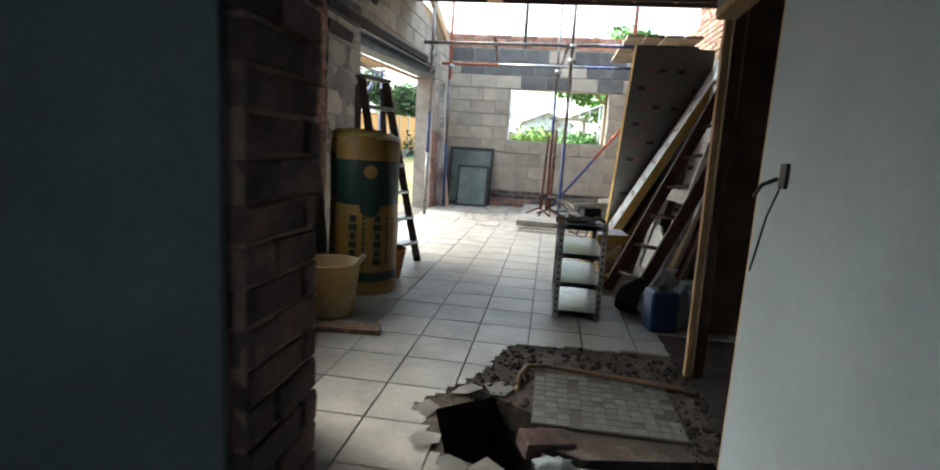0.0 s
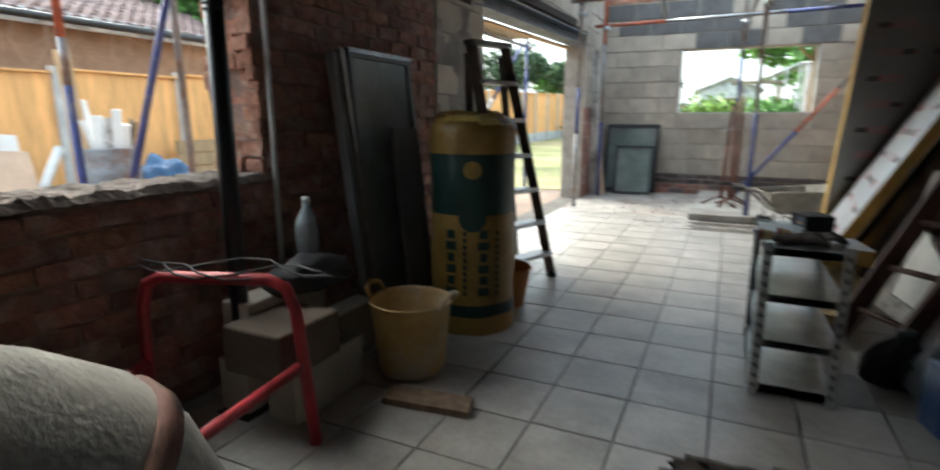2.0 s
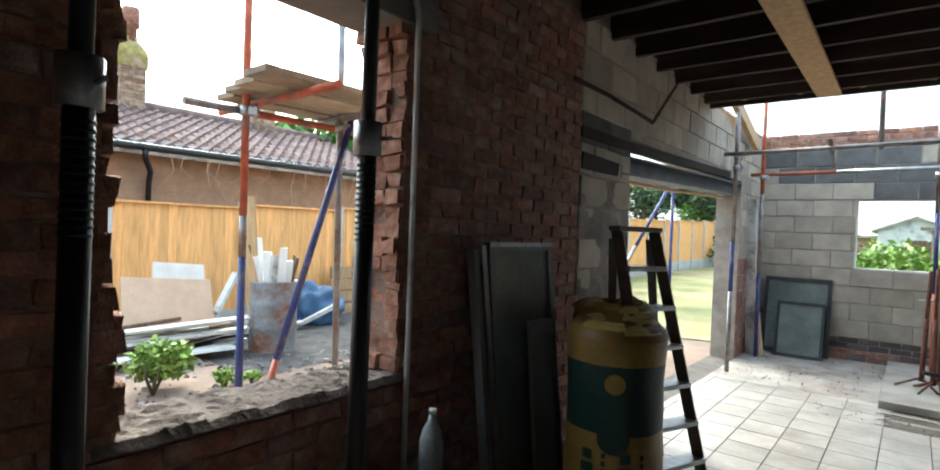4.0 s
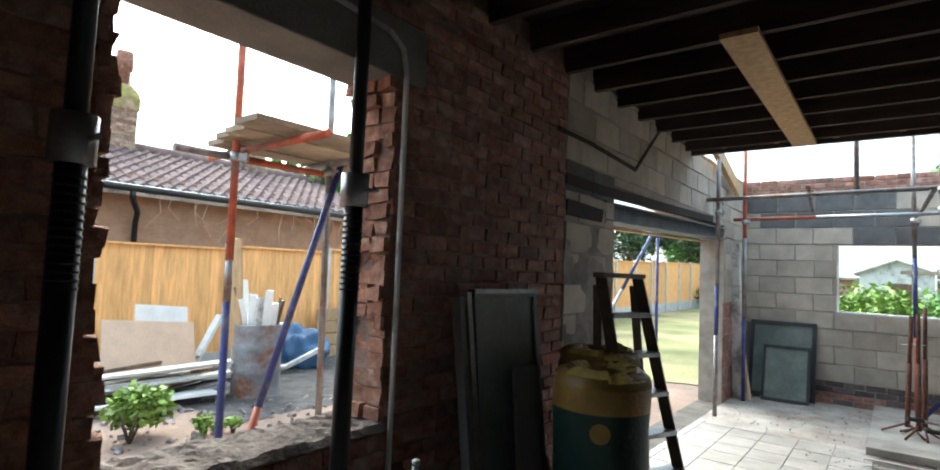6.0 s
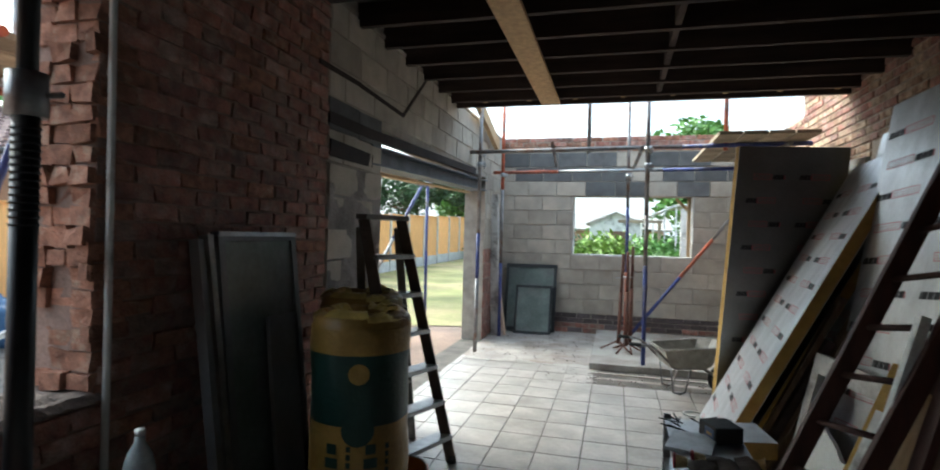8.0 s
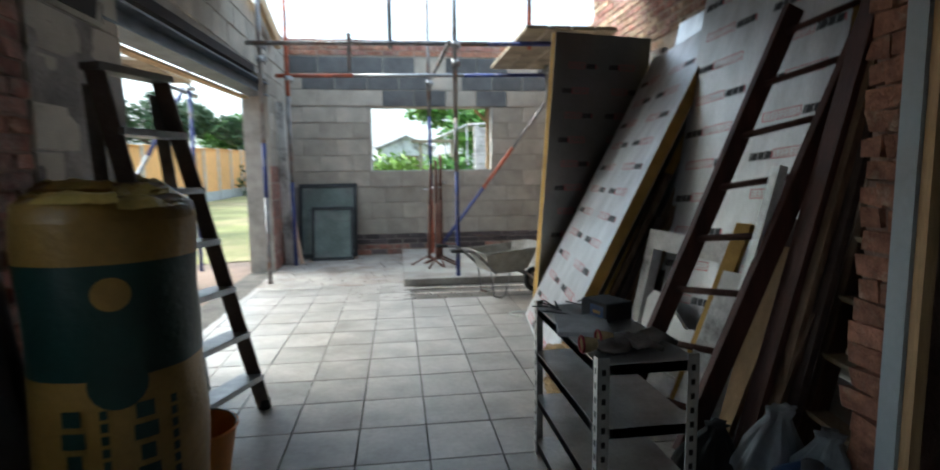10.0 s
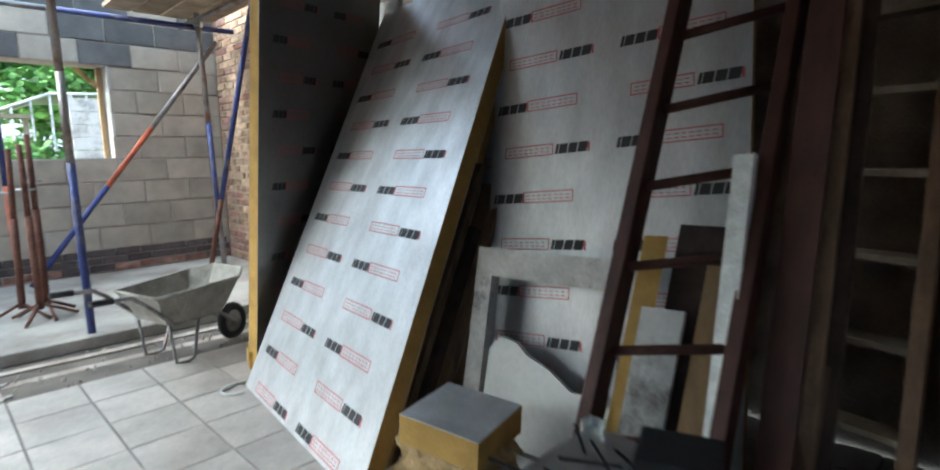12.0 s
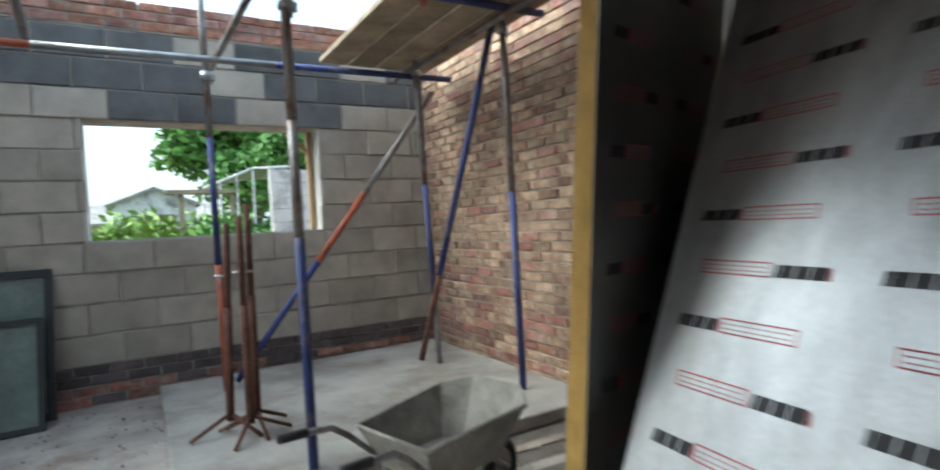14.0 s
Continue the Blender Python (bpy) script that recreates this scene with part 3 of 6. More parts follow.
part("roof", slab(B(), (-0.88, -0.6, 2.02), (0.88, 0, 0.37), (0, 2.3, 0), 0.05), SLAB, shed)
part("roof", slab(B(), (0.0, -0.6, 2.39), (0.88, 0, -0.37), (0, 2.3, 0), 0.05), SLAB, shed)
part("door", box(B(), -0.2, 0.35, -0.53, -0.5, 0, 1.8), OLDWOOD, shed, "dark timber door")
pg = thing("pergola", "weathered timber pergola rail on posts", "pergola", at=(1.45, 15.0, -0.1))
part("rail", box(B(), -0.48, 0.48, -0.12, 0.12, 1.95, 2.01), BOARDWOOD, pg)
for x in (-0.28, 0.42):
    part("post", box(B(), x - 0.035, x + 0.035, -0.035, 0.035, 0, 1.95), BOARDWOOD, pg)
gh = thing("greenhouse", "aluminium framed greenhouse in the back garden", "greenhouse", at=(1.5, 15.3, -0.1))
EAVE = ((0.0, 2.05), (0.75, 2.37), (1.5, 2.41))
for i in range(7):
    x = 0.25 * i
    zt = 2.05 + 0.427 * min(x, 0.75) + 0.053 * max(x - 0.75, 0)
    part("glazing_bar", tube(B(), [(x, 0, 0), (x, 0, zt)], 0.016, 6), WHITE, gh)
    part("glazing_bar", tube(B(), [(x, 0, zt), (x, 2, zt)], 0.012, 6), WHITE, gh)
for (x0, z0), (x1, z1) in zip(EAVE, EAVE[1:]):
    for y in (0, 2):
        part("frame_bar", tube(B(), [(x0, y, z0), (x1, y, z1)], 0.025, 6), WHITE, gh)
    part("pane", slab(B(), (x0, 0.03, z0), (x1 - x0, 0, z1 - z0), (0, 1.94, 0), 0.008), CONCRETE, gh)
part("frame_bar", tube(B(), [(0, 0, 0.6), (1.5, 0, 0.6)], 0.025, 6), WHITE, gh)
gw = thing("garden_screen", "white painted board screen beside the greenhouse", "screen", at=(2.5, 13.5, -0.1))
for k in range(12):
    part("board", box(B(), -0.32, 0.40, 0, 0.022, 0.03 + 0.178 * k, 0.20 + 0.178 * k, jit=0.004), WHITE, gw)
for x in (-0.30, 0.38):
    part("post", box(B(), x - 0.035, x + 0.035, 0.03, 0.10, 0, 2.2), CONCRETE, gw)
wt = thing("window_prop", "pale timber prop and strut in the window hole", "timber", at=(2.0, 10.93, 1.226))
part("post", box(B(), -0.02, 0.025, -0.025, 0.025, 0, 0.90), PINE, wt)
part("strut", beam(B(), (-0.19, 0, 0.885), (-0.02, 0, 0.72), 0.02, 0.04), PINE, wt)
garage = thing("far_house", "low far house with a grey roof", "house", at=(-2.0, 40, -0.1))
bm = B(); box(bm, -6, 6, 0, 6, 0, 2.1); part("wall", bm, HOUSEBRICK, garage)
bm = B(); slab(bm, (-6.4, -0.4, 2.2), (12.8, 0, 0), (0, 3.4, 1.1), 0.1); part("roof", bm, SLAB, garage)

# oil drum stuffed with waste
drum = thing("oil_drum", "dented rusty grey oil drum stuffed with white waste", "drum", at=(-5.40, 5.72, -0.1))
prof = [(0.0, 0.0), (0.29, 0.0), (0.295, 0.02)]
for k in range(12):
    z = 0.04 + 0.07 * k
    prof += [(0.285 + (0.018 if k in (4, 8) else 0.006 * (k % 2)), z), (0.285, z + 0.035)]
prof += [(0.30, 0.88), (0.29, 0.89), (0.27, 0.87), (0.26, 0.5), (0.0, 0.5)]
bm = lathe(B(), prof, 36, wob=0.03); part("shell", bm, [surface("drum steel", (0.26, 0.27, 0.29), 0.6, 0.4, var=0.35, scale=5, fine=50, bump=0.3, stain=(0.21, 0.09, 0.045), amount=0.5)], drum)
for k in range(13):
    a, l = k * 2.4, RND.uniform(0.55, 0.95)
    p = Vector((math.cos(a) * 0.14, math.sin(a) * 0.14, 0.51))
    bm = beam(B(), p, p + Vector((math.cos(a) * 0.12, math.sin(a) * 0.12 + RND.uniform(-0.08, 0.08), l)), RND.uniform(0.05, 0.16), 0.025, jit=0.02)
    part("offcut", bm, (WHITESHEET, WHITE, WHITESHEET, OLDWOOD)[k % 4], drum)
bm = beam(B(), (-0.1, -0.20, 0.4), (-0.05, -0.36, 1.93), 0.03, 0.25, (1, 0, 0)); part("plywood_strip", bm, PINE, drum)

# waste pile
def pile_board(a, u, v, th, mat, name, label):
    return solo(name, slab(B(), a, u, v, th), mat, label, "board", group="waste pile by the fence")


pile_board((-5.95, 4.20, 0.26), (0.0, 1.04, -0.08), (-0.22, 0.03, 0.57), 0.02, CARD, "plasterboard_sheet", "broken tan plasterboard sheet on the waste pile")
pile_board((-6.3, 4.66, 0.36), (0.02, 0.62, -0.05), (-0.1, 0.0, 0.62), 0.02, WHITESHEET, "white_sheet", "white sheet offcut behind the plasterboard")
for k in range(38):
    y0 = RND.uniform(2.9, 4.8)
    x0 = RND.uniform(-6.7, -5.5)
    z0 = -0.06 + 0.0085 * k
    L = min(RND.uniform(1.2, 2.4), 5.45 - y0 if x0 > -6.5 else 9)
    bm = beam(B(), (x0, y0, max(z0, -0.06)), (x0 + RND.uniform(-0.4, 0.4), y0 + L, max(z0, -0.06) + RND.uniform(0.0, 0.12)), RND.uniform(0.07, 0.2), 0.035, jit=0.008)
    solo("waste_plank", bm, (WHITE, WHITESHEET, OLDWOOD, CONCRETE)[k % 4], ("dirty white plastic board on the waste pile", "white board on the waste pile", "old timber plank on the waste pile", "pale board on the waste pile")[k % 4], "plank", group="waste pile by the fence")
for k, (a, b) in enumerate((((-6.6, 5.4, -0.1), (-6.9, 6.0, 0.75)), ((-6.3, 6.5, -0.08), (-6.0, 7.2, 0.3)), ((-6.7, 5.9, -0.1), (-7.0, 6.8, 0.5)))):
    solo("white_frame_bar", beam(B(), a, b, 0.09, 0.06), WHITE, "white window frame piece leaning on the waste", "frame", group="waste pile by the fence")
bm = B(); bmesh.ops.create_icosphere(bm, subdivisions=4, radius=1)
for v in bm.verts:
    v.co = Vector((v.co.x * 0.42, v.co.y * 0.42, max(v.co.z, -0.3) * 0.46)) * (1 + 0.35 * noise.noise(v.co * 2.2) + 0.12 * noise.noise(v.co * 7))
    v.co += Vector((-6.6, 7.2, 0.08))
solo("tarpaulin", bm, TARP, "crumpled blue tarpaulin heap", "tarpaulin", smooth=True)
for k in range(4):
    bm = B(); box(bm, -7.25, -7.2, 7.95, 10.2, -0.1 + 0.22 * k, 0.1 + 0.22 * k, jit=0.006); solo("pine_plank", bm, PINE, "stacked pale pine board beside the fence", "plank", group="pine boards by the fence")
bm = B()
g = random.Random(5)
for k in range(900):
    x, y = g.uniform(-6.9, -3.2), g.uniform(3.4, 9.2)
    s = g.uniform(0.008, 0.035)
    m = Matrix.Translation((x, y, -0.1 + s * 0.2)) @ Euler((g.uniform(0, 3), g.uniform(0, 3), g.uniform(0, 3))).to_matrix().to_4x4()
    box(bm, -s, s, -s * 0.8, s * 0.8, -s * 0.5, s * 0.5, m)
solo("rubble", bm, surface("rubble chips", (0.23, 0.21, 0.20), 0.95, var=0.4, scale=9, rand=0.5, island=True), "scattered rubble chips on the earth", "rubble", kind="stuff")
bm = sheet(B(), (-7.3, 4.9, -0.092), (2.9, 0, 0), (0, 4.6, 0), 14, 18, lambda s, t: (0.15 * noise.noise(Vector((s * 4, t * 9, 2))), 0.2 * noise.noise(Vector((s * 5, t * 5, 1))), 0.05 * math.sin(s * 3.14) * math.sin(t * 3.14) + 0.02 * noise.noise(Vector((s * 14, t * 14, 0)))))
solo("ash_patch", bm, surface("dark ash", (0.075, 0.07, 0.068), 0.98, var=0.5, scale=8, fine=60, bump=1.0), "dark ash and gravel round the drum", "ash", kind="stuff")


# ---- scaffold outside the window ----
def pole(name, a, b, mats, label, group, r=0.0242, clamps=()):
    """A scaffold tube from a to b in painted lengths: mats is a list of (end fraction, material)."""
    a, b = Vector(a), Vector(b)
    t = thing(name, label, "scaffold tube", group)
    f0 = 0.0
    for f1, m in mats:
        part("tube", tube(B(), [a.lerp(b, f0), a.lerp(b, f1)], r, 12), m, t)
        f0 = f1
    d = (b - a).normalized()
    for c in clamps:
        p = a.lerp(b, c)
        bm = tube(B(), [p - d * 0.03, p + d * 0.03], r * 1.5, 10)
        x = d.orthogonal().normalized()
        beam(bm, p - x * 0.02, p + x * 0.075, 0.05, 0.045, d)
        tube(bm, [p + x * 0.06 - d * 0.05, p + x * 0.06 + d * 0.05], 0.008, 6)
        part("coupler", bm, STEEL, t, "galvanised coupler")
    return t


OUT = "scaffold outside the window"
pole("scaffold_pole", (-2.40, 3.66, -0.1), (-2.40, 3.62, 3.9), [(0.35, POLEBLUE), (0.415, POLE), (1, POLERED)], "blue and orange upright scaffold tube", OUT, clamps=(0.58,))
pole("scaffold_pole", (-2.40, 4.41, -0.1), (-2.40, 4.33, 3.9), [(1, POLE)], "grey upright scaffold tube", OUT, clamps=(0.585, 0.62))
pole("scaffold_brace", (-2.35, 3.65, -0.1), (-2.35, 4.43, 2.3), [(0.30, POLERED), (1, POLEBLUE)], "blue and orange diagonal scaffold tube", OUT)
pole("scaffold_ledger", (-2.45, 3.28, 2.22), (-2.45, 5.2, 2.24), [(0.2, POLE), (1, POLERED)], "orange horizontal scaffold tube", OUT)
pole("scaffold_transom", (-2.85, 3.70, 2.27), (-1.55, 3.70, 2.285), [(1, POLERED)], "orange transom under the boards", OUT)
pole("scaffold_transom", (-2.85, 4.38, 2.29), (-1.25, 4.34, 2.33), [(1, POLE)], "grey transom tube by the wall", OUT, clamps=(0.72,))
for k in range(4):
    x = -2.60 + 0.235 * k
    bm = beam(B(), (x, 3.60 - 0.065 * k, 2.335 + 0.008 * (k % 2)), (x + 0.02, 5.2, 2.345 + 0.008 * (k % 2)), 0.225, 0.038, bevel=0.004)
    solo("scaffold_board", bm, BOARDWOOD, "weathered scaffold board on the outside tubes", "scaffold board", group="outside scaffold boards")
# second bay of the outside scaffold, beyond the wide opening
pole("scaffold_pole", (-2.0, 10.33, -0.1), (-2.0, 10.30, 3.9), [(0.6, POLEBLUE), (1, POLE)], "blue upright scaffold tube outside the opening", OUT, clamps=(0.6,))
pole("scaffold_brace", (-2.05, 7.9, 0.5), (-2.05, 10.24, 2.28), [(0.5, POLE), (1, POLEBLUE)], "grey and blue diagonal scaffold tube outside the opening", OUT)
pole("scaffold_ledger", (-2.05, 8.3, 2.24), (-2.05, 10.7, 2.26), [(1, POLE)], "grey horizontal scaffold tube outside the opening", OUT)
for k in range(2):
    bm = beam(B(), (-2.15 + 0.24 * k, 8.35 + 0.1 * k, 2.31), (-2.15 + 0.24 * k, 9.85, 2.31), 0.225, 0.038, bevel=0.004)
    solo("scaffold_board", bm, BOARDWOOD, "weathered scaffold board outside the opening", "scaffold board", group="outside scaffold boards")


# ---- props just inside the window ----
def prop(name, x, y, z0, z1, mats, label, group, r=0.033):
    t = thing(name, label, "prop", group, at=(x, y, z0))
    h = z1 - z0
    part("outer_tube", tube(B(), [(0, 0, 0.01), (0, 0, h * 0.62)], r, 14), mats[0], t)
    part("inner_tube", tube(B(), [(0, 0, h * 0.6), (0, 0, h - 0.01)], r * 0.78, 14), mats[1], t)
    bm = B(); box(bm, -0.08, 0.08, -0.08, 0.08, 0, 0.008); part("base_plate", bm, mats[0], t)
    bm = B(); box(bm, -0.08, 0.08, -0.08, 0.08, h - 0.008, h); part("head_plate", bm, mats[1], t)
    bm = tube(B(), [(0, 0, h * 0.6), (0, 0, h * 0.64)], r * 1.5, 12); tube(bm, [(-0.10, 0.02, h * 0.62), (0.10, 0.02, h * 0.62)], 0.008, 6); part("collar", bm, STEEL, t, "threaded collar with its handle")
    bm = B()
    for k in range(14):
        tube(bm, [(0, 0, h * 0.50 + k * 0.02), (0, 0, h * 0.50 + k * 0.02 + 0.008)], r * 1.06, 12)
    part("thread", bm, mats[0], t)
    return t


prop("steel_prop", -0.60, 3.115, 0, 2.95, (BLACK, BLACK), "black adjustable steel prop by the window", "props by the window")
prop("steel_prop", -0.60, 2.265, 0, 2.95, (BLACK, BLACK), "black adjustable steel prop by the window", "props by the window")
# concrete lintel over the window hole
bm = box(B(), XL - 0.30, XL + 0.004, 2.12, 3.74, 2.43, 2.70, bevel=0.008)
solo("lintel", bm, surface("dull concrete lintel", (0.20, 0.185, 0.165), 0.9, var=0.25, scale=5, fine=60, bump=0.4), "rough concrete lintel over the window hole", "lintel", "structure")
# conduit down the wall
bm = tube(B(), [(XL + 0.02, 3.60, 0.25), (XL + 0.02, 3.60, 1.2), (XL + 0.02, 3.59, 2.45), (XL + 0.02, 3.56, 2.56), (XL + 0.02, 3.48, 2.61), (XL + 0.02, 2.9, 2.66)], 0.013, 10)
solo("conduit", bm, WHITE, "dusty pale conduit bent above the window", "conduit")

# steel girder over the wide opening
gd = thing("steel_girder", "grey primed steel girder over the wide opening", "girder")
def gz(y):
    return 2.0 + (y - 5.84) * 0.030
for nm, x0, x1, z0, z1 in (("lower_flange", -1.08, -0.862, 0, 0.014), ("upper_flange", -1.08, -0.862, 0.14, 0.154), ("web", -0.985, -0.965, 0.014, 0.14)):
    bm = B()
    vs = [bm.verts.new((x, y, gz(y) + z)) for y in (5.84, 9.66) for x in (x0, x1) for z in (z0, z1)]
    for q in ((0, 1, 3, 2), (4, 6, 7, 5), (0, 4, 5, 1), (2, 3, 7, 6), (0, 2, 6, 4), (1, 5, 7, 3)):
        bm.faces.new([vs[i] for i in q])
    part(nm, bm, GIRDER, gd)
bm = B(); beam(bm, (-1.13, 5.95, gz(5.95) - 0.02), (-1.13, 9.56, gz(9.56) - 0.02), 0.09, 0.02); part("packing_board", bm, PINE, gd, "raw timber packing under the girder")

# cavity beside and above the girder: its shade put in as proud dark strips
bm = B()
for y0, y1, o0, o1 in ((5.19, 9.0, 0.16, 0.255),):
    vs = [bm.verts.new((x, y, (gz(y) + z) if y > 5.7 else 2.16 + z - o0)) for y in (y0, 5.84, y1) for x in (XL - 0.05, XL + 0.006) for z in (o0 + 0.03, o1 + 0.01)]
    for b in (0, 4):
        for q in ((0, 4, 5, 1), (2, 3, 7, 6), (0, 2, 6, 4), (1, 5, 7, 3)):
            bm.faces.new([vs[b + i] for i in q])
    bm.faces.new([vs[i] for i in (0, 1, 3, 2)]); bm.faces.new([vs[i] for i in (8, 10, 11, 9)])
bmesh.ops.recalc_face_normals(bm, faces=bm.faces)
solo("old_lintel", bm, NEARBLACK, "dark strip for the shaded cavity above the girder", "lintel", "structure")
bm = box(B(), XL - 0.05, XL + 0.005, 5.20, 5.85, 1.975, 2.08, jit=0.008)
solo("old_lintel", bm, NEARBLACK, "dark strip for the shaded cavity at the girder end", "lintel", "structure")
bm = sheet(B(), (XL + 0.004, 5.21, 0.95), (0, 0.80, 0), (0, 0, 0.98), 24, 28, lambda s, t: (0.010 * noise.noise(Vector((s * 3, t * 4, 7))) + 0.004 * noise.noise(Vector((s * 13, t * 15, 7))), 0.05 * noise.noise(Vector((s * 2, t * 6, 1))) if s in (0,) else 0, 0.06 * noise.noise(Vector((s * 5, t * 2, 4))) if t in (0,) else 0))
solo("plaster_smear", bm, surface("smeared grey render", (0.27, 0.25, 0.235), 0.95, var=0.35, scale=5, fine=50, bump=0.7, stain=(0.15, 0.135, 0.125), amount=0.5), "smeared grey render on the blocks beside the opening", "render", "structure")

# posts by the far end of the opening
IN = "scaffold inside the back room"
pole("scaffold_pole", (-0.76, 8.76, 0), (-0.74, 8.74, 3.6), [(0.26, POLE), (0.42, POLEBLUE), (1, POLE)], "grey and blue upright scaffold tube by the opening", IN, clamps=(0.66, 0.70))
pole("scaffold_pole", (-0.70, 9.95, 0), (-0.69, 9.90, 3.6), [(0.30, POLEBLUE), (0.6, POLE), (1, POLERED)], "blue and orange upright scaffold tube in the corner", IN, clamps=(0.66,))
bm = beam(B(), (-0.80, 10.15, 0.0), (-0.84, 10.05, 2.1), 0.10, 0.12, (1, 0, 0)); solo("timber_post", bm, WHITE, "pale painted timber post at the end of the opening", "post")
bm = beam(B(), (-0.64, 10.05, 0.0), (-0.74, 10.12, 0.62), 0.14, 0.03, (1, 0, 0)); solo("plank", bm, CARD, "short pale plank leaning in the corner", "plank")
bm = beam(B(), (-0.78, 9.9, 2.80), (-0.76, 8.25, 3.25), 0.06, 0.16); solo("rafter", bm, PINE, "bare pine rafter over the corner", "rafter")
pole("scaffold_pole", (1.268, 8.46, 0.07), (1.26, 8.48, 3.8), [(0.3, POLEBLUE), (0.45, POLE), (1, POLE)], "blue and grey upright scaffold tube on the slab", IN, clamps=(0.60, 0.65))
pole("scaffold_pole", (2.78, 8.80, 0.07), (2.74, 8.78, 2.75), [(0.5, POLEBLUE), (1, POLE)], "blue and grey upright scaffold tube by the brick wall", IN, clamps=(0.9,))
pole("scaffold_pole", (2.67, 9.80, 0.07), (2.64, 9.92, 2.75), [(0.2, POLE), (0.55, POLEBLUE), (1, POLE)], "blue and grey upright scaffold tube in the far corner", IN, clamps=(0.9,))
pole("scaffold_pole", (1.10, 10.2, 0.07), (1.08, 10.2, 3.8), [(0.25, POLERED), (0.5, POLEBLUE), (1, POLE)], "orange and blue upright scaffold tube by the far wall", IN, clamps=(0.62,))
pole("scaffold_brace", (1.18, 10.25, 0.11), (2.86, 10.05, 2.36), [(0.38, POLEBLUE), (0.62, POLERED), (1, POLE)], "blue and orange diagonal scaffold tube", IN)
pole("scaffold_brace", (2.60, 10.0, 0.07), (2.74, 8.90, 2.55), [(0.3, RUST), (1, POLEBLUE)], "rusty and blue diagonal scaffold tube", IN)
pole("scaffold_ledger", (-0.90, 8.72, 2.53), (2.95, 8.62, 2.56), [(0.66, POLE), (1, POLEBLUE)], "grey and blue horizontal scaffold tube", IN)
pole("scaffold_ledger", (-0.85, 10.0, 2.42), (3.0, 9.95, 2.46), [(0.25, POLERED), (0.62, STEEL), (1, POLEBLUE)], "orange and blue horizontal scaffold tube", IN)
pole("scaffold_transom", (1.20, 8.4, 2.50), (1.15, 10.45, 2.50), [(1, POLE)], "grey transom tube across the ledgers", IN)
pole("scaffold_transom", (2.66, 8.3, 2.51), (2.62, 10.3, 2.51), [(1, POLE)], "grey transom tube across the ledgers", IN)
pole("scaffold_transom", (0.18, 8.6, 2.60), (0.05, 10.3, 2.55), [(1, POLE)], "grey short tube across the ledgers", IN)
pole("scaffold_pole", (0.6, 8.70, 2.5), (0.6, 8.70, 3.9), [(1, POLE)], "thin upright guard tube", IN)
pole("scaffold_pole", (2.1, 8.66, 2.5), (2.1, 8.66, 3.9), [(1, POLERED)], "orange upright guard tube", IN)
for k in range(4):
    bm = beam(B(), (2.06 + 0.24 * k, 8.15, 2.605), (2.06 + 0.24 * k, 10.25, 2.60), 0.225, 0.038, bevel=0.004)
    solo("scaffold_board", bm, BOARDWOOD, "weathered scaffold board laid on the inside tubes", "scaffold board", group="inside scaffold boards")

# bundle of rusty props with splayed feet
for k, (x, y, h, lean) in enumerate(((1.09, 9.10, 1.25, 0.0), (1.14, 9.18, 1.32, 0.01), (1.00, 9.22, 1.22, 0.04))):
    t = thing("prop_stand", "rusty red-brown trestle prop on splayed feet", "prop", "rusty prop stands", at=(x, y, 0.07 if x > 0.7 else 0))
    part("tube", tube(B(), [(0, 0, 0.08), (lean * 0.5, 0, h * 0.6)], 0.024, 10), RUST, t); part("inner_tube", tube(B(), [(lean * 0.5, 0, h * 0.58), (lean, 0, h)], 0.019, 10), RUST, t)
    part("pin", tube(B(), [(-0.05, 0, h * 0.75), (0.06, 0, h * 0.75)], 0.008, 6), STEEL, t)
    for j in range(3):
        a = j * 2.09 + 0.6 * k
        part("foot", tube(B(), [(0, 0, 0.12), (math.cos(a) * 0.22, math.sin(a) * 0.22, 0.012)], 0.012, 6), RUST, t)

# raised slab, screed strips and rubble
bm = B(); box(bm, 0.68, XR - 0.02, 8.36, YF - 0.02, -0.01, 0.07, bevel=0.01)
solo("concrete_slab", bm, SLAB, "raised new concrete slab under the scaffold", "slab", "structure")
bm = sheet(B(), (XL, 7.70, -0.006), (XR - XL, 0, 0), (0, YF - 7.70, 0), 40, 30, lambda s, t: (0, 0, 0.006 * noise.noise(Vector((s * 16, t * 13, 0))) - (0.03 if s > 0.40 and t < 0.22 else 0)))
solo("screed", bm, SCREED, "dusty rough concrete screed", "floor", "structure")
for a, b in (((0.72, 8.22, -0.012), (2.6, 8.16, -0.012)), ((0.75, 8.02, -0.02), (2.7, 7.95, -0.02))):
    solo("batten", beam(B(), a, b, 0.07, 0.022, jit=0.004), SCREED, "dirty timber batten on the floor by the slab", "batten", group="battens by the slab")
bm = B()
g = random.Random(8)
for k in range(260):
    if k % 2:
        x, y = g.uniform(0.2, 2.9), g.uniform(7.72, 8.3)
    else:
        x, y = g.uniform(-0.8, 0.7), g.uniform(8.6, 10.6)
    s = g.uniform(0.003, 0.009)
    m = Matrix.Translation((x, y, 0.0)) @ Euler((g.uniform(0, 3), g.uniform(0, 3), g.uniform(0, 3))).to_matrix().to_4x4()
    box(bm, -s, s, -s, s, -s * 0.5, s * 0.5, m)
solo("floor_rubble", bm, SCREED, "crumbs of mortar on the screed", "rubble", kind="stuff")

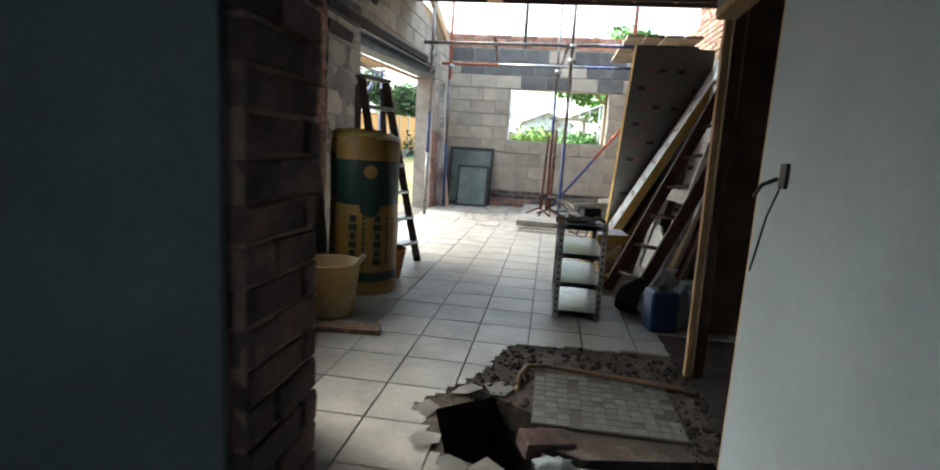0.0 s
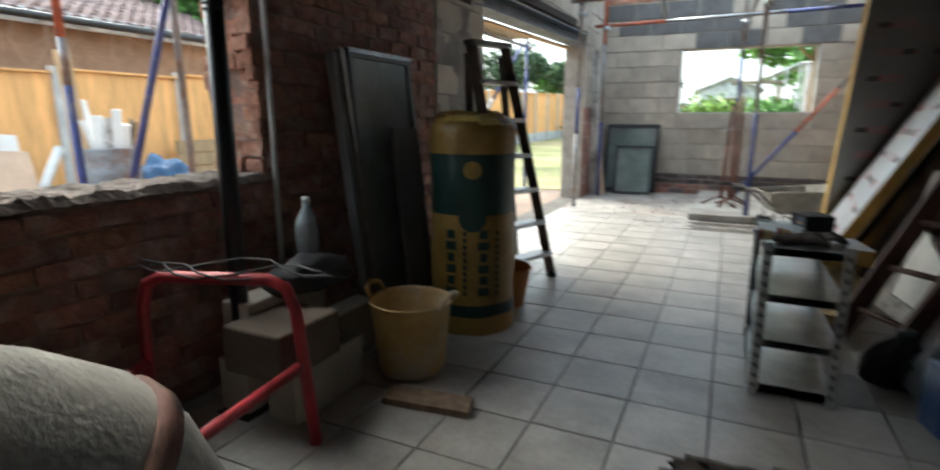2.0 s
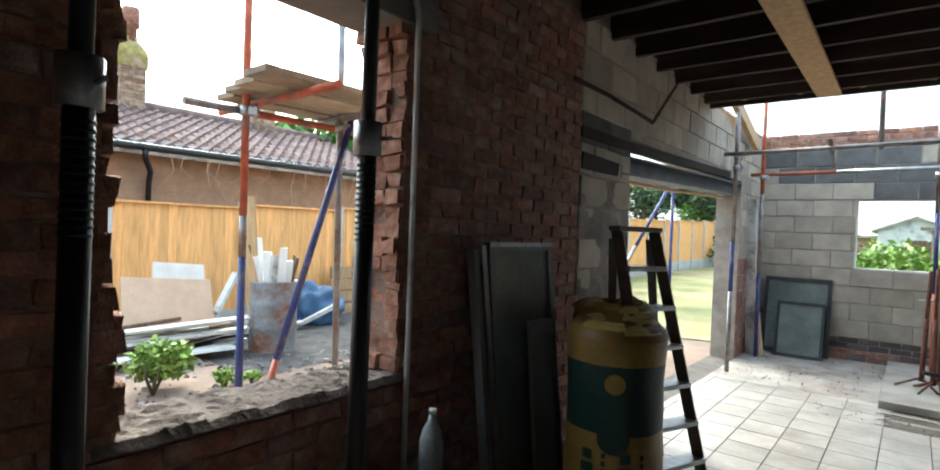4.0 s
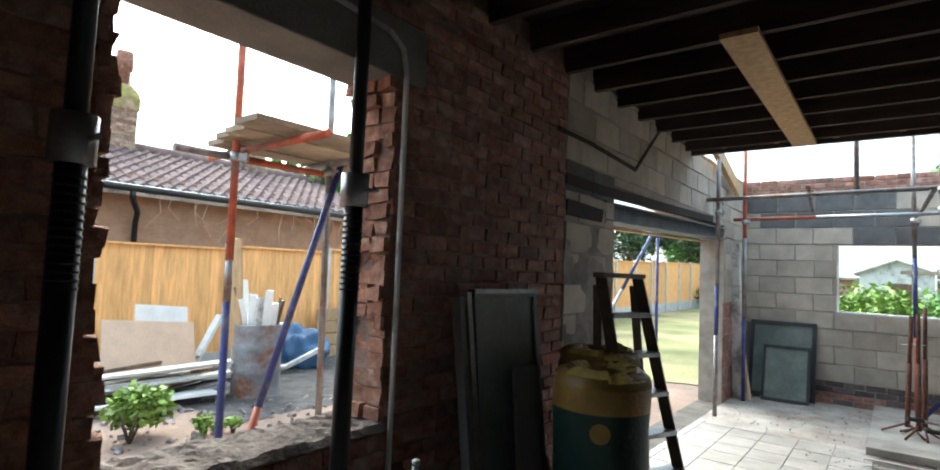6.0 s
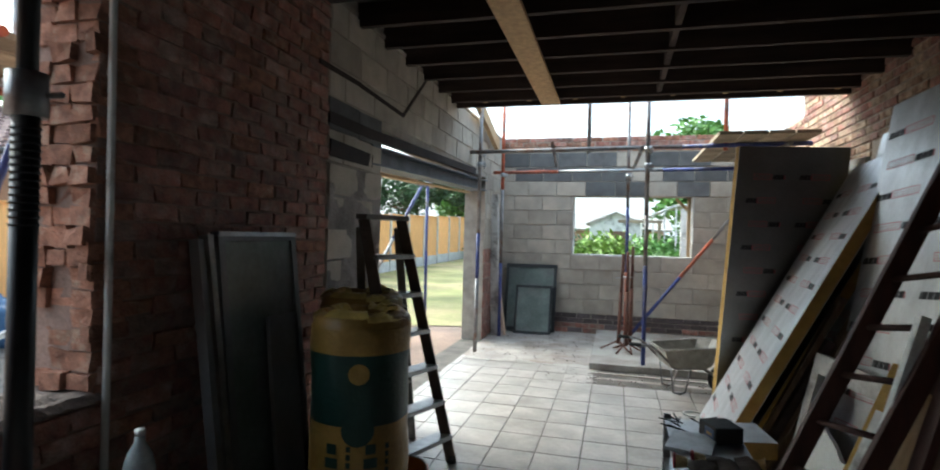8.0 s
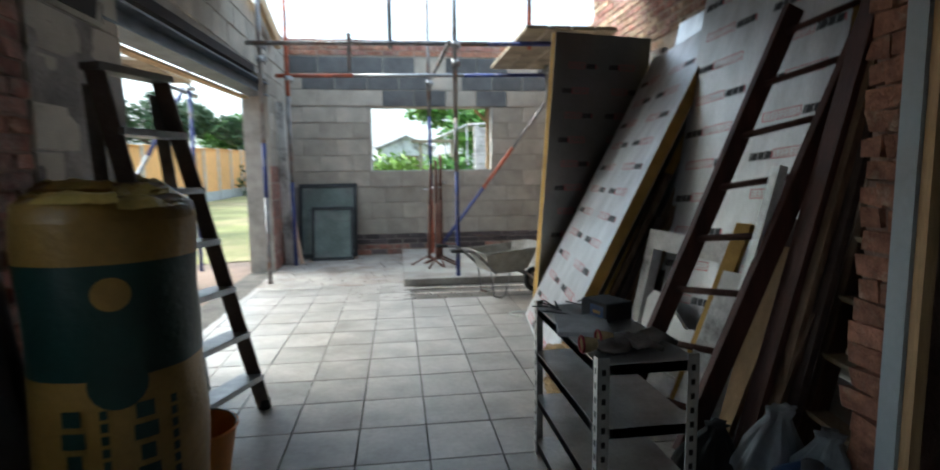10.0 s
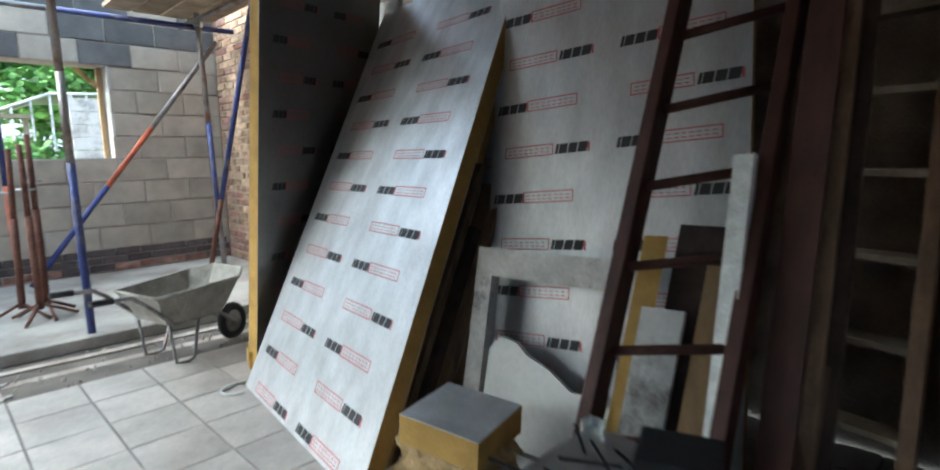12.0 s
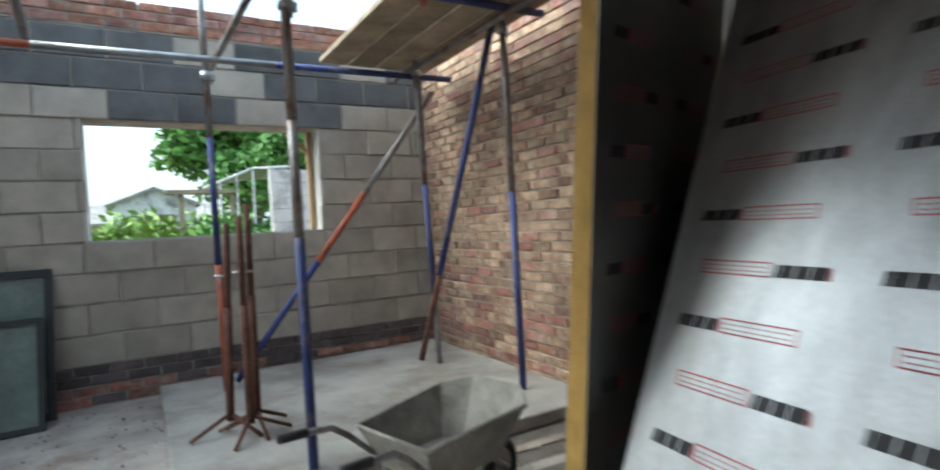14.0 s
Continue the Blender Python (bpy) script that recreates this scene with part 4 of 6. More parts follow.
# ---- left side: mixer, blocks, bottle, panels, roll, tubs, ladder ----
mx = thing("cement_mixer", "cement mixer with a caked grey drum and red tube frame", "cement mixer")
m = Matrix.Translation((-0.05, 2.13, 0.385)) @ Euler((radians(35), radians(-20), 0)).to_matrix().to_4x4()
prof = [(0.0, -0.33), (0.15, -0.33), (0.24, -0.24), (0.295, -0.08), (0.30, 0.06), (0.25, 0.22), (0.19, 0.34), (0.20, 0.36), (0.17, 0.34), (0.22, 0.2), (0.0, 0.1)]
part("drum_shell", lathe(B(), prof, 40, m=m), DRUM, mx, "cement-caked grey drum", smooth=True)
part("band", lathe(B(), [(0.298, -0.03), (0.312, -0.03), (0.312, 0.02), (0.298, 0.02)], 40, m=m), RUST, mx, "dark rusty band")
part("frame_tube", tube(B(), [(-0.20, 3.04, 0.0), (-0.215, 3.00, 0.50), (-0.24, 2.985, 0.58), (-0.29, 2.965, 0.605), (-0.64, 2.845, 0.605), (-0.69, 2.825, 0.58), (-0.71, 2.815, 0.50), (-0.72, 2.80, 0.0)], 0.021, 12), REDPAINT, mx, "red painted tube")
part("frame_tube", tube(B(), [(-0.215, 3.0, 0.3), (-0.12, 2.45, 0.32), (-0.02, 2.05, 0.1), (0.0, 1.95, 0.0)], 0.019, 10), REDPAINT, mx)
part("frame_tube", tube(B(), [(-0.715, 2.81, 0.3), (-0.5, 2.3, 0.3), (-0.4, 2.0, 0.0)], 0.019, 10), REDPAINT, mx)
for k in range(3):
    pts = [(-0.75 + 0.09 * j, 2.80 + 0.03 * j + 0.05 * math.sin(j * 1.3 + k), 0.625 + 0.012 * k + 0.02 * math.sin(j * 0.9 + 2 * k)) for j in range(9)]
    solo("cable", tube(B(), pts, 0.0035, 6), RUBBER, "loose dark cable over the red frame", "cable", group="cables on the mixer")
# concrete block stack with a black bag on it
for k, (x, y, z) in enumerate(((-0.62, 3.28, 0), (-0.62, 3.74, 0), (-0.60, 3.30, 0.225), (-0.40, 3.30, 0))):
    bm = box(B(), x - 0.07, x + 0.07, y - 0.21, y + 0.21, z, z + 0.215, bevel=0.006)
    solo("concrete_block", bm, BLOCK, "loose grey concrete block stacked by the wall", "block", group="loose blocks by the wall")
bm = box(B(), -0.55, -0.28, 2.98, 3.30, 0.225, 0.40, bevel=0.01); solo("carton", bm, surface("dirty brown card", (0.10, 0.075, 0.055), 0.9, var=0.35, scale=5, fine=50, bump=0.2), "worn brown carton beside the blocks", "carton")
bm = B(); bmesh.ops.create_icosphere(bm, subdivisions=3, radius=1)
for v in bm.verts:
    v.co = Vector((v.co.x * 0.12, v.co.y * 0.2, max(v.co.z, -0.5) * 0.09)) * (1 + 0.3 * noise.noise(v.co * 2)) + Vector((-0.52, 3.42, 0.475))
solo("tool_bag", bm, RUBBER, "black cloth tool bag on the blocks", "bag", smooth=True)
bt = thing("plastic_bottle", "empty clear plastic drinks bottle", "bottle", at=(-0.62, 3.53, 0.44))
part("body", lathe(B(), [(0.0, 0.0), (0.045, 0.0), (0.052, 0.02), (0.052, 0.09), (0.047, 0.11), (0.052, 0.13), (0.052, 0.21), (0.04, 0.26), (0.018, 0.30), (0.015, 0.325), (0.0, 0.325)], 20), surface("cloudy clear plastic", (0.30, 0.33, 0.34), 0.15, var=0.2, scale=20, fine=60, bump=0.2), bt, smooth=True)
part("cap", lathe(B(), [(0.0, 0.345), (0.017, 0.345), (0.017, 0.325), (0.0, 0.325)], 14), WHITE, bt)

ALU = surface("worn aluminium", (0.26, 0.25, 0.23), 0.5, 0.5, var=0.3, scale=9, fine=60, bump=0.15)
# framed panels leaning on the wall
pn = thing("shower_panel", "grey framed panel leaning against the brick wall", "panel")
A0, U, V = Vector((-0.60, 4.04, 0.0)), Vector((0, 0.60, 0)), Vector((-0.16, 0.0, 1.47))
part("pane", slab(B(), A0 + U * 0.06 + V * 0.02, U * 0.88, V * 0.96, 0.015), DARKGLASS, pn)
for a, u, v in ((A0, U * 0.07, V), (A0 + U * 0.93, U * 0.07, V), (A0, U, V * 0.03), (A0 + V * 0.97, U, V * 0.03)):
    part("frame_bar", slab(B(), a + Vector((0.012, 0, 0)), u, v, 0.04), GREYPLASTIC, pn)
part("top_cap", slab(B(), A0 + V * 0.985 + Vector((0.018, 0, 0)), U, V * 0.015, 0.05), STEEL, pn, "pale metal top edge")
for k in range(2):
    bm = slab(B(), (-0.55 - 0.01 * k, 3.97 - 0.045 * k, 0), (0, 0.035, 0), (-0.19, 0.0, 1.455 - 0.02 * k), 0.05)
    solo("frame_section", bm, GREYPLASTIC if k % 2 else ALU, "long frame section leaning beside the panel", "frame", group="frame sections by the panel")
bm = slab(B(), (-0.50, 4.22, 0), (0.0, 0.22, 0), (-0.12, 0.02, 1.07), 0.018); solo("board_offcut", bm, GREYPLASTIC, "narrow grey board leaning on the panel", "board")


YELLOWPALE = surface("pale yellow plastic", (0.60, 0.44, 0.12), 0.4, var=0.25, scale=9, fine=50, bump=0.4)


def roll(at, r, h, label):
    t = thing("insulation_roll", label, "insulation roll", "insulation rolls", at=at)
    z = lambda f: f * h
    def ring(f0, f1, rr=r, k=10):
        return lathe(B(), [(rr * (1 + 0.012 * math.sin(9 * (f0 + (f1 - f0) * i / k))), z(f0 + (f1 - f0) * i / k)) for i in range(k + 1)], 40, wob=0.05)
    part("wrap", cap_ring(ring(0, 0.09), 40), YELLOW, t)
    part("green_band", ring(0.09, 0.15, r * 1.001), GREENWRAP, t)
    part("wrap", ring(0.15, 0.58), YELLOW, t)
    part("green_band", ring(0.58, 0.86, r * 1.001), GREENWRAP, t, "dark green printed band")
    part("wrap", ring(0.86, 0.96), YELLOW, t)
    bm = lathe(B(), [(r * 1.0, z(0.96)), (r * 0.97, z(1.0)), (r * 0.8, z(1.02)), (r * 0.72, z(0.985)), (r * 0.4, z(0.98)), (0.0, z(0.97))], 40, wob=0.14)
    part("crumpled_top", bm, YELLOW, t, "crumpled yellow plastic end")
    for q in range(9):
        a = q * 0.7 + 0.2 * math.sin(q * 5)
        bm = sheet(B(), (0, 0, 0), (1, 0, 0), (0, 1, 0), 6, 4)
        for v in bm.verts:
            s, w = v.co.x, v.co.y
            aa = a + (s - 0.5) * 0.95
            rr = r * (1.0 - 0.55 * w + 0.05 * noise.noise(Vector((s * 4, w * 4, q))))
            v.co = Vector((rr * math.cos(aa), rr * math.sin(aa), z(0.985) + 0.012 * q % 0.03 + 0.05 * math.sin(w * 3.1) * (0.6 + 0.5 * noise.noise(Vector((q, s * 3, 1)))) + 0.012 * noise.noise(Vector((s * 9, w * 9, q)))))
        part("plastic_flap", bm, YELLOWPALE if q % 3 else YELLOW, t)
    for k in range(2):
        a0 = -0.9 - 0.75 * k
        for j in range(6):
            a = a0
            f0, f1 = 0.20 + 0.055 * j, 0.20 + 0.055 * j + 0.04
            bm = B()
            w = (0.26, 0.19, 0.24, 0.16, 0.26, 0.2)[j]
            vs = [[bm.verts.new((r * 1.03 * math.cos(a + w * s), r * 1.03 * math.sin(a + w * s), z(f))) for s in (-0.5, -0.17, 0.17, 0.5)] for f in (f0, f1)]
            for i in range(3):
                bm.faces.new((vs[0][i], vs[0][i + 1], vs[1][i + 1], vs[1][i]))
            part("print_bar", bm, GREENWRAP, t)
        for j in range(10):
            a = a0 + 0.33
            f0 = 0.20 + 0.032 * j
            bm = B()
            vs = [[bm.verts.new((r * 1.03 * math.cos(a + 0.08 * s), r * 1.03 * math.sin(a + 0.08 * s), z(f))) for s in (-0.5, 0.5)] for f in (f0, f0 + 0.022)]
            bm.faces.new((vs[0][0], vs[0][1], vs[1][1], vs[1][0]))
            part("print_bar", bm, GREENWRAP, t)
    for f, s, mm in ((0.79, 0.045, YELLOW), (0.57, 0.07, GREENWRAP)):
        bm = B()
        a0 = -1.15
        c = bm.verts.new((r * 1.04 * math.cos(a0), r * 1.04 * math.sin(a0), z(f)))
        ring_ = [bm.verts.new((r * 1.035 * math.cos(a0 + s / r * math.cos(q * math.tau / 20)), r * 1.035 * math.sin(a0 + s / r * math.cos(q * math.tau / 20)), z(f) + s * math.sin(q * math.tau / 20))) for q in range(20)]
        for q in range(20):
            bm.faces.new((c, ring_[q], ring_[(q + 1) % 20]))
        part("round_mark", bm, mm, t)
    return t


roll((-0.20, 4.36, 0), 0.225, 1.10, "yellow plastic-wrapped insulation roll with dark green bands")
roll((-0.42, 4.80, 0), 0.225, 1.13, "yellow insulation roll standing behind another")

tub = thing("builders_tub", "dusty yellow flexible tub with two handles", "tub", at=(-0.19, 3.68, 0))
part("body", lathe(B(), [(0.0, 0.005), (0.13, 0.005), (0.145, 0.03), (0.178, 0.33), (0.185, 0.335), (0.183, 0.345), (0.173, 0.342), (0.168, 0.33), (0.135, 0.03), (0.0, 0.02)], 40, wob=0.03), TUBCOL, tub, smooth=True)
for s in (-1, 1):
    part("handle", tube(B(), [(s * 0.172, -0.06, 0.335), (s * 0.20, -0.05, 0.38), (s * 0.205, 0, 0.395), (s * 0.20, 0.05, 0.38), (s * 0.172, 0.06, 0.335)], 0.011, 8), TUBCOL, tub)
bk = thing("orange_bucket", "orange plastic bucket beside the ladder", "bucket", at=(-0.13, 4.72, 0))
part("body", lathe(B(), [(0.0, 0.004), (0.10, 0.004), (0.14, 0.23), (0.147, 0.235), (0.145, 0.245), (0.135, 0.235), (0.095, 0.02), (0.0, 0.015)], 32), ORANGE, bk, smooth=True)
part("handle", tube(B(), [(0.14 * math.cos(a), 0.14 * math.sin(a) * 0.9, 0.235 + 0.02 * math.sin(a)) for a in [k * math.pi / 10 for k in range(11)]], 0.004, 6), STEEL, bk)
bm = slab(B(), (-0.14, 3.36, 0.03), (0.36, 0.04, 0), (-0.03, 0.12, 0), 0.028); solo("plank_offcut", bm, OLDWOOD, "short dark plank offcut lying on the tiles", "plank")

# wooden-sided step ladder
sl = thing("step_ladder", "aluminium step ladder with worn dark stiles", "step ladder")
LT, RT, LF, RF = Vector((-0.43, 4.83, 1.56)), Vector((-0.32, 5.11, 1.56)), Vector((-0.21, 5.02, 0.0)), Vector((-0.055, 5.42, 0.0))
STILE = surface("worn dark ladder stile", (0.13, 0.10, 0.08), 0.6, 0.1, var=0.3, scale=9, fine=60, bump=0.2)
for a, b in ((LF, LT), (RF, RT)):
    part("stile", beam(B(), a, b, 0.028, 0.065, (1, 0.2, 0), bevel=0.003), STILE, sl)
for k in range(6):
    f = 0.12 + 0.148 * k
    a, b = LF.lerp(LT, f), RF.lerp(RT, f)
    part("tread", beam(B(), a, b, 0.11, 0.028, bevel=0.003), STEEL, sl, "pale aluminium tread")
part("top_cap", beam(B(), LT + Vector((-0.01, -0.02, 0.01)), RT + Vector((0.01, 0.02, 0.01)), 0.09, 0.03, bevel=0.004), ALU, sl)
for a, b in ((LT + Vector((-0.03, 0.02, -0.05)), Vector((-0.62, 5.30, 0))), (RT + Vector((-0.03, 0.02, -0.05)), Vector((-0.44, 5.72, 0)))):
    part("back_leg", beam(B(), a, b, 0.022, 0.05, (1, 0.2, 0)), ALU, sl)
for k in range(2):
    f = 0.3 + 0.35 * k
    part("back_bar", beam(B(), Vector((-0.62, 5.30, 0)).lerp(LT, f), Vector((-0.44, 5.72, 0)).lerp(RT, f), 0.03, 0.02), ALU, sl)
for a in (LF, RF):
    part("rubber_foot", tube(B(), [a + Vector((0, 0, 0.0)), a + Vector((0, 0, 0.05))], 0.03, 8), RUBBER, sl)

# old window sashes by the far wall
def sash(p, u, v, label):
    t = thing("old_window", label, "window", "old window sashes")
    p, u, v = Vector(p), Vector(u), Vector(v)
    part("pane", slab(B(), p + u * 0.05 + v * 0.04, u * 0.9, v * 0.92, 0.012), DARKGLASS, t)
    n_ = u.cross(v).normalized() * 0.015
    fu, fv = 0.06, 0.05
    for a, b, c in ((p, u * fu, v), (p + u * (1 - fu), u * fu, v), (p + u * fu, u * (1 - 2 * fu), v * fv), (p + u * fu + v * (1 - fv), u * (1 - 2 * fu), v * fv)):
        part("frame_bar", slab(B(), a + n_, b, c, 0.035), DARKFRAME, t)


sash((-0.74, 10.42, 0.02), (0.80, 0.03, 0), (0.0, 0.25, 1.02), "dark framed old window sash leaning on the block wall")
sash((-0.55, 10.30, 0.0), (0.56, 0.02, 0), (0.0, 0.20, 0.72), "smaller dark framed sash leaning on another")

# ---- wheelbarrow ----
wb = thing("wheelbarrow", "cement-splashed grey steel wheelbarrow", "wheelbarrow", at=(1.64, 7.77, 0), rz=15)
wb.scale = (0.69, 0.77, 0.84)
bm = B()
top = [(-0.42, -0.27), (0.30, -0.33), (0.46, -0.18), (0.46, 0.18), (0.30, 0.33), (-0.42, 0.27)]
bot = [(-0.31, -0.20), (0.18, -0.22), (0.29, -0.13), (0.29, 0.13), (0.18, 0.22), (-0.31, 0.20)]
tz = [0.52, 0.56, 0.59, 0.59, 0.56, 0.52]
ot = [bm.verts.new((x, y, z)) for (x, y), z in zip(top, tz)]
ob_ = [bm.verts.new((x, y, 0.31)) for x, y in bot]
it = [bm.verts.new((x * 0.97, y * 0.965, z)) for (x, y), z in zip(top, tz)]
ib = [bm.verts.new((x * 0.97, y * 0.97, 0.325)) for x, y in bot]
for k in range(6):
    j = (k + 1) % 6
    bm.faces.new((ot[k], ot[j], ob_[j], ob_[k])); bm.faces.new((it[j], it[k], ib[k], ib[j])); bm.faces.new((ot[j], ot[k], it[k], it[j]))
bm.faces.new(ob_); bm.faces.new(ib[::-1])
part("tray", bm, TRAY, wb)
part("rim", tube(B(), [(x, y, z) for (x, y), z in zip(top + top[:1], tz + tz[:1])], 0.012, 8), TRAY, wb)
for s in (-1, 1):
    part("handle_tube", tube(B(), [(0.46, s * 0.06, 0.148), (0.2, s * 0.14, 0.295), (-0.25, s * 0.20, 0.30), (-0.50, s * 0.24, 0.50), (-0.60, s * 0.25, 0.56), (-0.85, s * 0.26, 0.58)], 0.016, 10), POLE, wb)
    part("grip", tube(B(), [(-0.74, s * 0.257, 0.573), (-0.90, s * 0.262, 0.582)], 0.021, 10), RUBBER, wb, "black rubber grip")
    part("leg", tube(B(), [(0.0, s * 0.17, 0.31), (-0.10, s * 0.20, 0.03), (-0.16, s * 0.20, 0.013), (-0.26, s * 0.20, 0.03), (-0.30, s * 0.20, 0.30)], 0.013, 8), POLE, wb)
m = Matrix.Translation((0.46, 0, 0.148)) @ Matrix.Rotation(radians(90), 4, "X") @ Matrix.Scale(0.8, 4)
tyre = part("tyre", lathe(B(), [(0.11, -0.035), (0.15, -0.045), (0.178, -0.03), (0.185, 0), (0.178, 0.03), (0.15, 0.045), (0.11, 0.035), (0.11, -0.035)], 28, m=m), RUBBER, wb)
part("rim_disc", lathe(B(), [(0.0, -0.02), (0.11, -0.03), (0.11, 0.03), (0.0, 0.02)], 20, m=m), TRAY, tyre)

# ---- insulation boards ----
GLY = [(0.0, 0.10, 0, 1), (0.16, 0.30, 0, 1), (0.36, 0.46, 0, 1), (0.52, 0.64, 0.45, 1), (0.70, 0.92, 0, 1)]


def foil_board(name, p, u, v, th, mat, label, printed=True, seed=1, wide=0.155, step=(0.60, 0.19), off=0.087):
    """A foam board with foil faces; u is its width, v its length. Prints: plain dark and red outlined bars."""
    p, u, v = Vector(p), Vector(u), Vector(v)
    nn = u.cross(v).normalized()
    t = thing(name, label, "insulation board", "insulation boards")
    part("foam_core", slab(B(), p - nn * 0.002, u, v, th - 0.004), FOAM, t, "yellow foam core")
    part("foil_face", slab(B(), p, u, v, 0.002), mat, t, "silver foil face")
    part("foil_face", slab(B(), p - nn * (th - 0.002), u, v, 0.002), mat, t, "silver foil face")
    if printed:
        uu, vv = u.normalized(), v.normalized()
        q = nn * 0.0012
        rows, cols = int((v.length - 0.03) / step[1]), max(1, int(u.length / step[0] + 0.3))
        for i in range(rows):
            bk_, rd = B(), B()
            for c in range(cols):
                flip = (i + c + 1) % 2
                a = p + q + uu * (off + c * step[0] + (0.048 if flip else 0.0)) + vv * (0.02 + i * step[1])
                x0 = wide * 1.55 if flip else 0.0
                xr = 0.0 if flip else wide * 0.95
                for k in range(4):
                    w = wide * (0.08, 0.24, 0.24, 0.26)[k]
                    slab(bk_, a + uu * (x0 + wide * (0.0, 0.10, 0.37, 0.64)[k]), uu * w, vv * 0.040 + uu * 0.008, 0.0006)
                    if k in (1, 3):
                        slab(rd, a + q * 0.5 + uu * (x0 + wide * 0.93), uu * 0.010, vv * 0.036, 0.0006) if k == 3 else None
                L = wide * 1.5
                for o, du, dv in ((0, L, 0.005), (0.044, L, 0.005)):
                    slab(rd, a + uu * xr + vv * (o - 0.002), uu * du, vv * dv, 0.0006)
                for o in (0, L - 0.005):
                    slab(rd, a + uu * (xr + o), uu * 0.005, vv * 0.046, 0.0006)
                for k in range(8):
                    slab(rd, a + uu * (xr + 0.016 + k * L / 9.0) + vv * 0.012, uu * L / 13, vv * 0.004, 0.0004)
                    slab(rd, a + uu * (xr + 0.016 + k * L / 9.0) + vv * 0.027, uu * L / 14, vv * 0.004, 0.0004)
            part("print_black", bk_, PRINTBLACK, t, kind="stuff")
            part("print_red", rd, PRINTPINK, t, kind="stuff")
    return t


PRINTPINK = surface("pale red print", (0.50, 0.13, 0.15), 0.6, var=0.1, bump=0)
UPV = Vector((1.14, 0.17, 2.10)).normalized() * 2.4
# big leaning board, and its twin behind
foil_board("insulation_board", (1.665, 7.01, 0.0), Vector((-0.16, -1.28, 0)), UPV, 0.075, FOIL, "large foil-faced insulation board leaning across the others", seed=1, wide=0.17)
foil_board("insulation_board", (1.82, 6.94, 0.0), Vector((-0.146, -1.11, 0)), UPV * 0.97, 0.06, FOILSHADE, "second foil-faced insulation board behind the first", printed=False)
# upright board tipped towards the room, its shade put into the darker foil
foil_board("insulation_board", (1.80, 7.17, 0.0), Vector((0.88, 0.16, 0)), Vector((0.135, -0.11, 2.29)), 0.08, FOILSHADE, "upright foil-faced insulation board in shade", seed=3, step=(0.42, 0.20), wide=0.10)
# boards standing at the back
foil_board("insulation_board", (2.13, 5.74, 0.0), Vector((0.15, -1.02, 0.08)), Vector((0.46, 0.22, 2.35)), 0.05, FOIL, "foil-faced insulation board standing against the wall", seed=4, off=0.02, step=(0.55, 0.196))
foil_board("insulation_board", (2.40, 7.02, 0.0), Vector((-0.06, -1.15, 0)), Vector((0.56, 0.0, 2.36)), 0.05, FOIL, "foil-faced insulation board behind the leaning one", seed=5)
bm = slab(B(), (2.62, 7.62, 0.0), (0.06, -0.5, 0), (0.20, 0, 2.2), 0.04); solo("white_board", bm, WHITESHEET, "white board upright behind the insulation", "board")
bm = slab(B(), (2.50, 7.42, 0.0), (0.06, -0.42, 0), (0.16, 0, 1.45), 0.04); solo("black_sheet", bm, BLACK, "black sheet upright behind the insulation", "sheet")
bm = beam(B(), (1.80, 7.28, 0.05), (2.3, 7.12, 0.05), 0.14, 0.1); solo("foam_offcut", bm, FOAM, "yellow foam offcut on the floor", "offcut")

# timbers between the boards
for k in range(5):
    y0 = 5.87 - 0.02 * k
    x0 = 1.74 + 0.06 * k
    L = 1.15 - 0.09 * ((k * 3) % 5)
    bm = beam(B(), (x0, y0, 0.0), (x0 + 0.50 * L, y0 + 0.03, L), 0.035 + 0.01 * (k % 2), 0.09 + 0.02 * (k % 3), (0, 1, 0), bevel=0.003)
    solo("timber_length", bm, (OLDWOOD, JOIST, OLDWOOD)[k % 3], ("old brown timber length leaning by the boards", "nearly black timber length leaning by the boards", "worn brown timber length leaning by the boards")[k % 3], "timber", group="timber lengths by the boards")
# white window frame with a broken sheet
GRIMY = surface("grimy white plastic", (0.56, 0.55, 0.53), 0.45, var=0.25, scale=11, fine=60, bump=0.15, stain=(0.09, 0.085, 0.08), amount=0.28)
wf = thing("white_window_frame", "dirty white plastic window frame leaning on the boards", "window frame")
p, u, v = Vector((1.93, 5.68, 0.0)), Vector((0.10, -0.68, 0)), Vector((0.19, 0.03, 0.83))
for a, b, c in ((p, u * 0.11, v), (p + u * 0.89, u * 0.11, v), (p + u * 0.11, u * 0.78, v * 0.12), (p + u * 0.11 + v * 0.87, u * 0.78, v * 0.13)):
    part("frame_bar", slab(B(), a, b, c, 0.06), GRIMY, wf)
nf = u.cross(v).normalized()
bm = B()
edge = [p + u * a + v * b - nf * 0.02 for a, b in ((0.12, 0.13), (0.88, 0.13), (0.88, 0.40), (0.76, 0.44), (0.66, 0.43), (0.52, 0.50), (0.38, 0.54), (0.30, 0.59), (0.20, 0.60), (0.13, 0.54))]
fa, fb = [bm.verts.new(q) for q in edge], [bm.verts.new(q - nf * 0.025) for q in edge]
bm.faces.new(fa); bm.faces.new(fb[::-1])
for a in range(len(edge)):
    bm.faces.new((fa[a], fb[a], fb[(a + 1) % len(edge)], fa[(a + 1) % len(edge)]))
solo("polystyrene_sheet", bm, WHITESHEET, "broken white polystyrene sheet behind the frame", "sheet")
